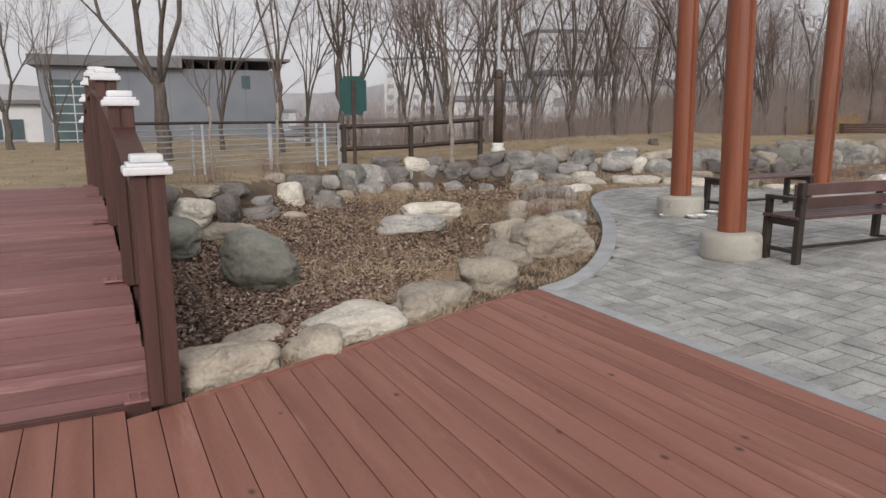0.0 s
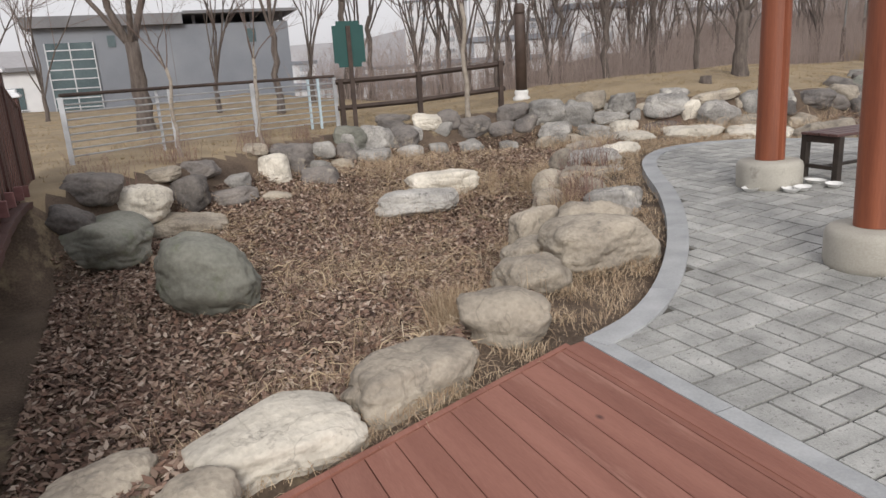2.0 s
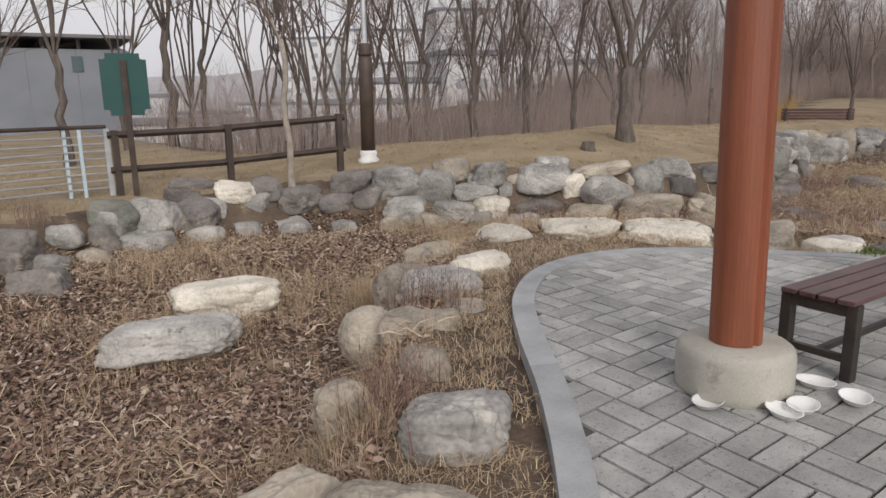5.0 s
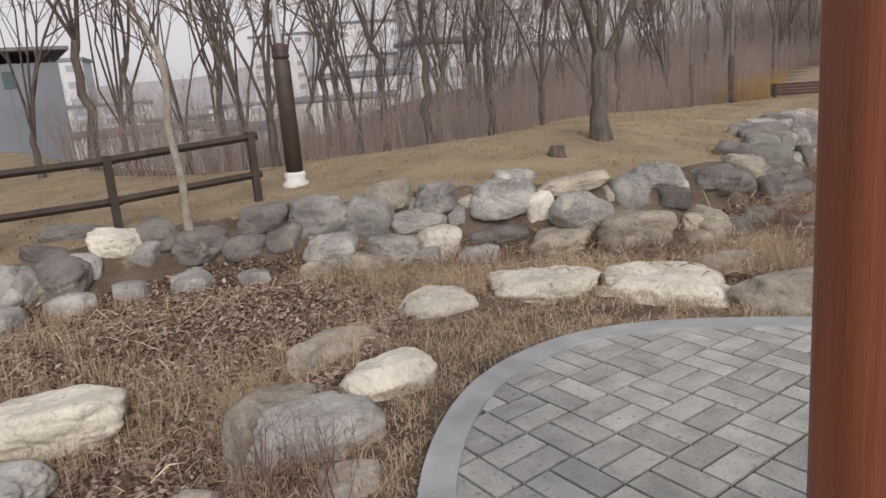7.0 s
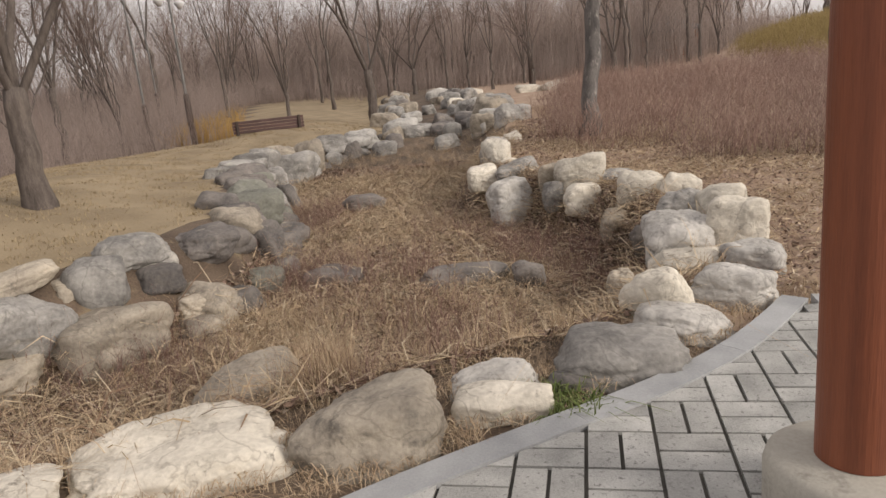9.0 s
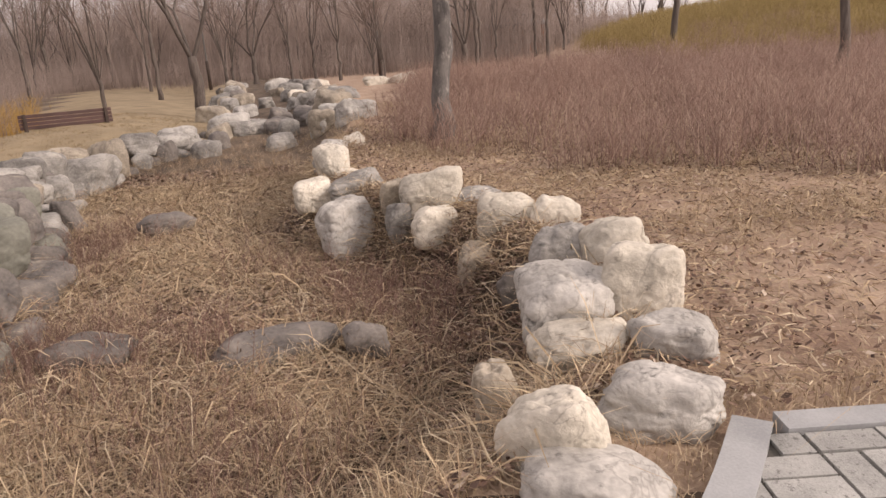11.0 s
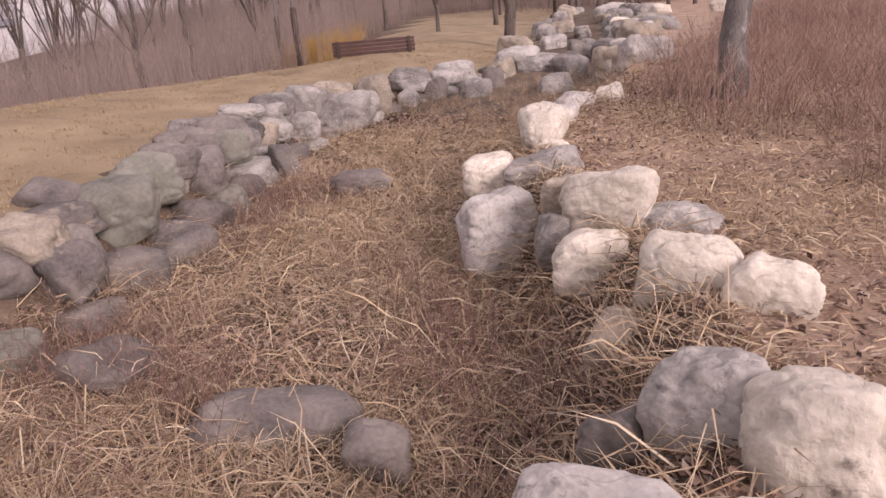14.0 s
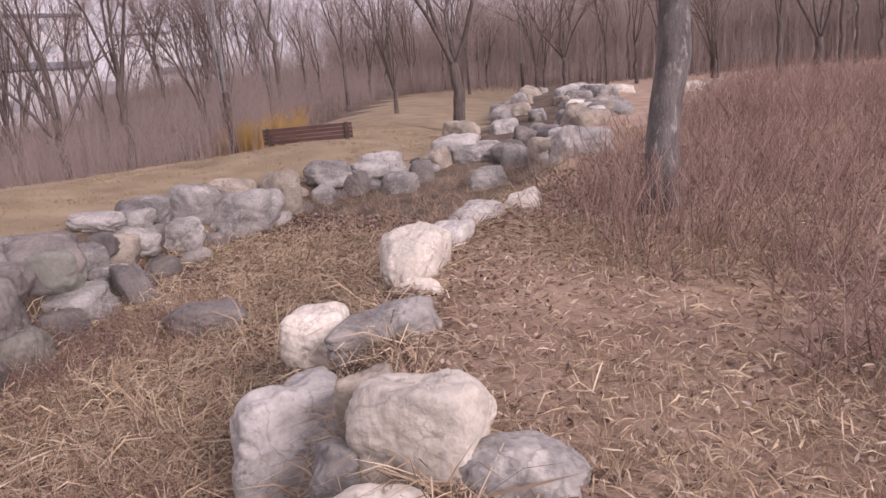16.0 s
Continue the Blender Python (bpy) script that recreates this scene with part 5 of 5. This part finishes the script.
stems("hedge", golden, 10, (0.7, 1.2), 0.25, (0.006, 0.012), GOLDEN, 72, "golden-yellow dry brush behind the lawn bench", "hedge", 0.15, 4)
stems("thicket", thicket, 5, (0.8, 2.6), 0.25, (0.005, 0.011), BRUSH, 18, "brown leafless undergrowth at the edge of the wood", "thicket", 0.5, 4)

# ---- fences, sign, lamps ----


def steel_fence():
    ob = root("steel_fence", pose(0, 0, 0), "pale steel park fence with thin horizontal bars", "fence")
    stations = [(0.75, 14.4), (2.3, 15.55), (4.0, 16.3), (5.35, 16.75), (5.85, 16.85)]
    for k, (x, y) in enumerate(stations):
        z = ground(x, y)
        mat = PALEBLUE if k == 3 else STEEL
        if k in (1, 3):
            part("post", box(x - 0.13, x - 0.08, y - 0.03, y + 0.03, z - 0.1, z + 1.05, 0.006), mat, ob)
            part("post", box(x + 0.08, x + 0.13, y - 0.03, y + 0.03, z - 0.1, z + 1.05, 0.006), mat, ob)
        else:
            part("post", box(x - 0.04, x + 0.04, y - 0.03, y + 0.03, z - 0.1, z + 1.05, 0.006), mat, ob)
    for (x0, y0), (x1, y1) in zip(stations, stations[1:]):
        z0, z1 = ground(x0, y0), ground(x1, y1)
        for k in range(8):
            h = 0.13 + 0.115 * k
            part("bar", tube(bmesh.new(), [(x0, y0, z0 + h), (x1, y1, z1 + h)], [0.015, 0.015], 6), STEEL, ob)
        part("top_rail", tube(bmesh.new(), [(x0, y0, z0 + 1.08), (x1, y1, z1 + 1.08)], [0.03, 0.03], 8), DARKWOOD, ob)


steel_fence()


def timber_fence():
    ob = root("timber_fence", pose(0, 0, 0), "dark brown two-rail timber fence on the lawn", "fence")
    stations = [(5.95, 16.75), (7.63, 16.4), (9.54, 16.15)]
    for x, y in stations:
        part("post", box(x - 0.05, x + 0.05, y - 0.05, y + 0.05, ground(x, y) - 0.1, ground(x, y) + 1.02, 0.006), DARKWOOD, ob)
    for (x0, y0), (x1, y1) in zip(stations, stations[1:]):
        for h, grow_by in ((0.95, 0.08), (0.40, 0.08)):
            bm = tube(bmesh.new(), [(x0 - 0.1, y0 + 0.02, ground(x0, y0) + h), (x1 + 0.1, y1 - 0.01, ground(x1, y1) + h)], [0.055, 0.055], 4)
            part("rail", bm, DARKWOOD, ob)


timber_fence()


def back_of_sign():
    x, y = 6.15, 16.55
    ob = root("park_sign", pose(x, y, ground(x, y), 0, 0, -8), "plain back of a dark teal park sign on its post", "sign")
    bm = box(-0.33, 0.33, -0.02, 0.02, 1.25, 2.18)
    bmesh.ops.bevel(bm, geom=[e for e in bm.edges if abs(e.verts[0].co.x - e.verts[1].co.x) < 1e-5 and abs(e.verts[0].co.z - e.verts[1].co.z) < 1e-5], offset=0.09, segments=5, affect="EDGES")
    part("panel", bm, GREENSIGN, ob)
    part("post", box(-0.045, 0.045, -0.075, -0.022, -0.1, 2.08, 0.006), DARKWOOD, ob)


back_of_sign()


def lamp_post(x, y, height=4.2, head=True):
    z = ground(x, y)
    ob = root("street_lamp", pose(x, y, z), "brown park lamp post with a white-wrapped foot", "street lamp")
    part("foot", lathe(bmesh.new(), [(0.20, -0.05), (0.21, 0.03), (0.15, 0.09), (0.17, 0.16), (0.15, 0.21)], 20), WHITEWRAP, ob, "white wrapped foot")
    part("sleeve", lathe(bmesh.new(), [(0.135, 0.2), (0.13, 1.9), (0.11, 1.95)], 20), LAMPBROWN, ob)
    part("collar", lathe(bmesh.new(), [(0.12, 1.95), (0.14, 1.99), (0.11, 2.03), (0.14, 2.07), (0.11, 2.11), (0.13, 2.15), (0.06, 2.18)], 20), LAMPBROWN, ob)
    part("pole", tube(bmesh.new(), [(0, 0, 2.1), (0, 0, height)], [0.05, 0.035], 12), STEEL, ob)
    return ob


lamp_post(10.36, 16.6)


def far_lamp(x, y, height, twin):
    z = ground(x, y)
    ob = root("street_lamp", pose(x, y, z), "tall slim park street lamp" + (" with two lantern heads" if twin else ""), "street lamp")
    part("sleeve", lathe(bmesh.new(), [(0.11, -0.1), (0.10, 1.9), (0.06, 1.95)], 12), LAMPBROWN, ob)
    part("pole", tube(bmesh.new(), [(0, 0, 1.9), (0, 0, height)], [0.05, 0.035], 8), POLEGREY, ob)
    if twin:
        for s in (-1, 1):
            part("arm", tube(bmesh.new(), [(0, 0, height - 0.1), (s * 0.35, 0, height + 0.08), (s * 0.6, 0, height)], [0.025, 0.02, 0.02], 6), POLEGREY, ob)
            part("lantern", lathe(bmesh.new(), [(0.06, height - 0.28), (0.16, height - 0.12), (0.17, height - 0.06), (0.05, height)], 12, s * 0.6), FARWALL, ob, "pale lantern head")
    return ob


far_lamp(55.6, 11.3, 8.0, False)
far_lamp(41.5, 29.9, 7.0, True)
far_lamp(34.1, 25.7, 7.0, True)
far_lamp(56.3, 22.5, 7.0, False)
far_lamp(29.5, 20.9, 5.0, True)


# ---- bench and logs on the far lawn ----


def lawn_bench(x, y, turn):
    z = ground(x, y)
    ob = root("bench", pose(x, y, z - 0.05, 0, 0, turn), "dark red-brown timber park bench on the lawn", "bench")
    for u in (-1.0, 1.0):
        part("leg", box(u - 0.05, u + 0.05, -0.2, 0.2, -0.05, 0.26, 0.006), DARKWOOD, ob)
        part("back_post", box(u - 0.04, u + 0.04, 0.2, 0.27, -0.05, 0.46, 0.006), DARKWOOD, ob)
    for k in range(3):
        part("seat_slat", box(-1.15, 1.15, -0.2 + k * 0.135, -0.08 + k * 0.135, 0.26, 0.29, 0.006), BENCHWOOD, ob)
    for k in range(4):
        part("back_slat", box(-1.15, 1.15, 0.17, 0.2, 0.05 + k * 0.10, 0.14 + k * 0.10, 0.006), BENCHWOOD, ob)


lawn_bench(29.3, 18.0, 122)


def stump(x, y):
    bm = lathe(bmesh.new(), [(0.16, -0.05), (0.13, 0.06), (0.11, 0.16), (0.0001, 0.17)], 14)
    for v in bm.verts:
        v.co += Vector((noise.noise(v.co * 9), noise.noise(v.co * 9 + Vector((3, 0, 0))), 0)) * 0.04
    ob = part("tree_stump", bm, BARK)
    ob.matrix_basis = pose(x, y, ground(x, y))
    tagged(ob, "small weathered tree stump on the lawn", "stump")


stump(13.5, 13.9)

# ---- buildings and the far side of the valley ----


def grey_building():
    ob = root("building", pose(-9, 46, 0.0, 0, 0, -4), "long grey rendered park building with a flat dark roof", "building")
    part("wall", box(7.0, 20.4, 0, 12, -3, 4.45), WALLGREY, ob)
    part("roof", box(6.6, 14.6, -0.5, 12.4, 4.46, 5.05, 0.03), ROOFDARK, ob, "dark parapet band")
    part("roof", box(14.62, 20.9, -0.8, 12.4, 4.95, 5.12, 0.03), ROOFDARK, ob, "thin flat canopy roof")
    for x in (15.2, 16.8, 18.4, 20.1):
        part("roof_post", box(x - 0.09, x + 0.09, 0.3, 0.48, 4.46, 4.94), ROOFDARK, ob)
    part("wall", box(-16, 6.98, 1.6, 11, -3, 2.35), FARWALL, ob, "low pale side wing")
    part("roof", box(-16.4, 6.98, 1.2, 11.3, 2.36, 2.6, 0.02), ROOFDARK, ob)
    for k in range(8):
        w = part("window", box(-12.6 + k * 2.35, -10.6 + k * 2.35, 1.52, 1.7, 0.35, 1.5), GLASS, ob)
        part("frame", box(-11.65 + k * 2.35, -11.57 + k * 2.35, 1.48, 1.518, 0.35, 1.5), STEEL, w)
        part("sill", box(-12.7 + k * 2.35, -10.5 + k * 2.35, 1.45, 1.518, 0.27, 0.33), STEEL, w)
    tall = part("window", box(7.5, 9.9, -0.12, 0.1, 0.0, 3.7), GLASS, ob, "tall green-tinted glazed stair window")
    for k in range(7):
        part("frame", box(7.5, 9.9, -0.16, -0.122, 0.3 + k * 0.5, 0.36 + k * 0.5), STEEL, tall)
    for k in range(3):
        part("mullion", box(7.5 + k * 1.17, 7.56 + k * 1.17, -0.16, -0.122, 0.0, 3.7), STEEL, tall)
    part("window", box(18.0, 18.5, -0.06, 0.1, 3.35, 4.1), GLASS, ob)
    part("window", box(10.6, 11.0, -0.06, 0.1, 3.4, 4.0), GLASS, ob)
    for k in range(4):
        part("wall_joint", box(11.6 + k * 2.2, 11.64 + k * 2.2, -0.008, 0.1, -2.5, 4.4), ROOFDARK, ob)


grey_building()


def apartment(x, y, w, h, floors, turn, base=-12):
    ob = root("apartment_building", pose(x, y, base, 0, 0, turn), "pale distant apartment block across the valley", "building", "far apartment blocks")
    part("wall", box(-w / 2, w / 2, 0, 12, 0, h), FARWALL, ob)
    part("roof", box(-w / 2 - 0.4, w / 2 + 0.4, -0.4, 12.4, h, h + 0.8), WALLGREY, ob)
    n = max(3, int(w / 5))
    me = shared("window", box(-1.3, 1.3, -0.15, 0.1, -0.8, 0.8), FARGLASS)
    for f in range(floors):
        for k in range(n):
            piece("window", me, ob, pose(-w / 2 + (k + 0.5) * w / n, 0, (f + 0.55) * h / floors))


def far_house(x, y, w, h, turn):
    ob = root("house", pose(x, y, ground(x, y) - 0.3, 0, 0, turn), "small pale distant house down in the valley", "house", "far houses")
    part("wall", box(-w / 2, w / 2, 0, 8, 0, h), FARWALL, ob)
    part("roof", prism([(-w / 2 - 0.4, -0.5), (w / 2 + 0.4, -0.5), (w / 2 + 0.4, 8.5), (-w / 2 - 0.4, 8.5)], h, h + 0.7), WALLGREY, ob)
    for k in range(3):
        for f in range(max(1, int(h / 3))):
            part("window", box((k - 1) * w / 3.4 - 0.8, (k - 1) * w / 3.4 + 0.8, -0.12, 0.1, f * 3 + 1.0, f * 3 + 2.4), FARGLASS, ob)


rng = random.Random(9)
for i in range(34):
    d, a = rng.uniform(95, 190), radians(rng.uniform(40, 82))
    far_house(d * math.cos(a), 10 + d * math.sin(a), rng.uniform(8, 15), rng.uniform(5, 11), 270 + math.degrees(a) + rng.uniform(-30, 30))


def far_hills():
    """A low wooded ridge beyond the town, its distance haze painted into the colour."""
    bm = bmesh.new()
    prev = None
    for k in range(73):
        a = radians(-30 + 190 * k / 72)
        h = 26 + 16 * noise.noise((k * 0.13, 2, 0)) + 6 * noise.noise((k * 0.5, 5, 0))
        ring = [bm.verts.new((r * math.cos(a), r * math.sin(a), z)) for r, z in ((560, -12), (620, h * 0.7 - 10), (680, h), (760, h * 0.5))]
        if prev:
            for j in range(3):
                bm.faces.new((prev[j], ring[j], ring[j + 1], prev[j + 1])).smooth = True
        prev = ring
    tagged(part("backdrop", bm, FARHILL), "wooded hills beyond the town, painted pale to stand for haze", "hills", kind="structure")


far_hills()

rng = random.Random(8)
for i in range(16):
    d = rng.uniform(170, 300)
    a = radians(rng.uniform(38, 88))
    apartment(d * math.cos(a), 20 + d * math.sin(a), rng.uniform(14, 30), rng.uniform(12, 40), rng.randint(4, 9), 270 + math.degrees(a) + rng.uniform(-25, 25) , -14)


def gazebo(x, y):
    z = ground(x, y)
    ob = root("gazebo", pose(x, y, z, 0, 0, 25), "small timber gazebo with a dark tiled hip roof", "gazebo")
    for u in (-1.9, 1.9):
        for v in (-1.9, 1.9):
            part("post", box(u - 0.12, u + 0.12, v - 0.12, v + 0.12, -0.2, 2.9), GAZEBO, ob)
    bm = bmesh.new()
    lathe(bm, [(3.6, 2.85), (3.6, 3.0), (0.5, 4.3), (0.05, 4.6)], 4)
    bmesh.ops.rotate(bm, verts=bm.verts, matrix=Matrix.Rotation(radians(45), 3, "Z"))
    for f in bm.faces:
        f.smooth = False
    part("roof", bm, ROOFDARK, ob)
    for side in range(4):
        m = Matrix.Rotation(radians(90 * side), 4, "Z")
        for h in (0.35, 0.95):
            bm = box(-1.9, 1.9, 1.85, 1.95, h, h + 0.1)
            bm.transform(m)
            part("rail", bm, GAZEBO, ob)
        for k in range(9):
            bm = box(-1.7 + k * 0.42, -1.62 + k * 0.42, 1.87, 1.93, 0.4, 1.0)
            bm.transform(m)
            part("baluster", bm, GAZEBO, ob)


gazebo(86.0, -1.0)

# the lawn goes on up the hill, with park trees
rng = random.Random(31)
for i in range(60):
    plant(rng.choice((tall_a, tall_b, tall_c)), rng.uniform(52, 110), rng.uniform(-22, 36), rng.uniform(0, 360), rng.uniform(0.8, 1.2))
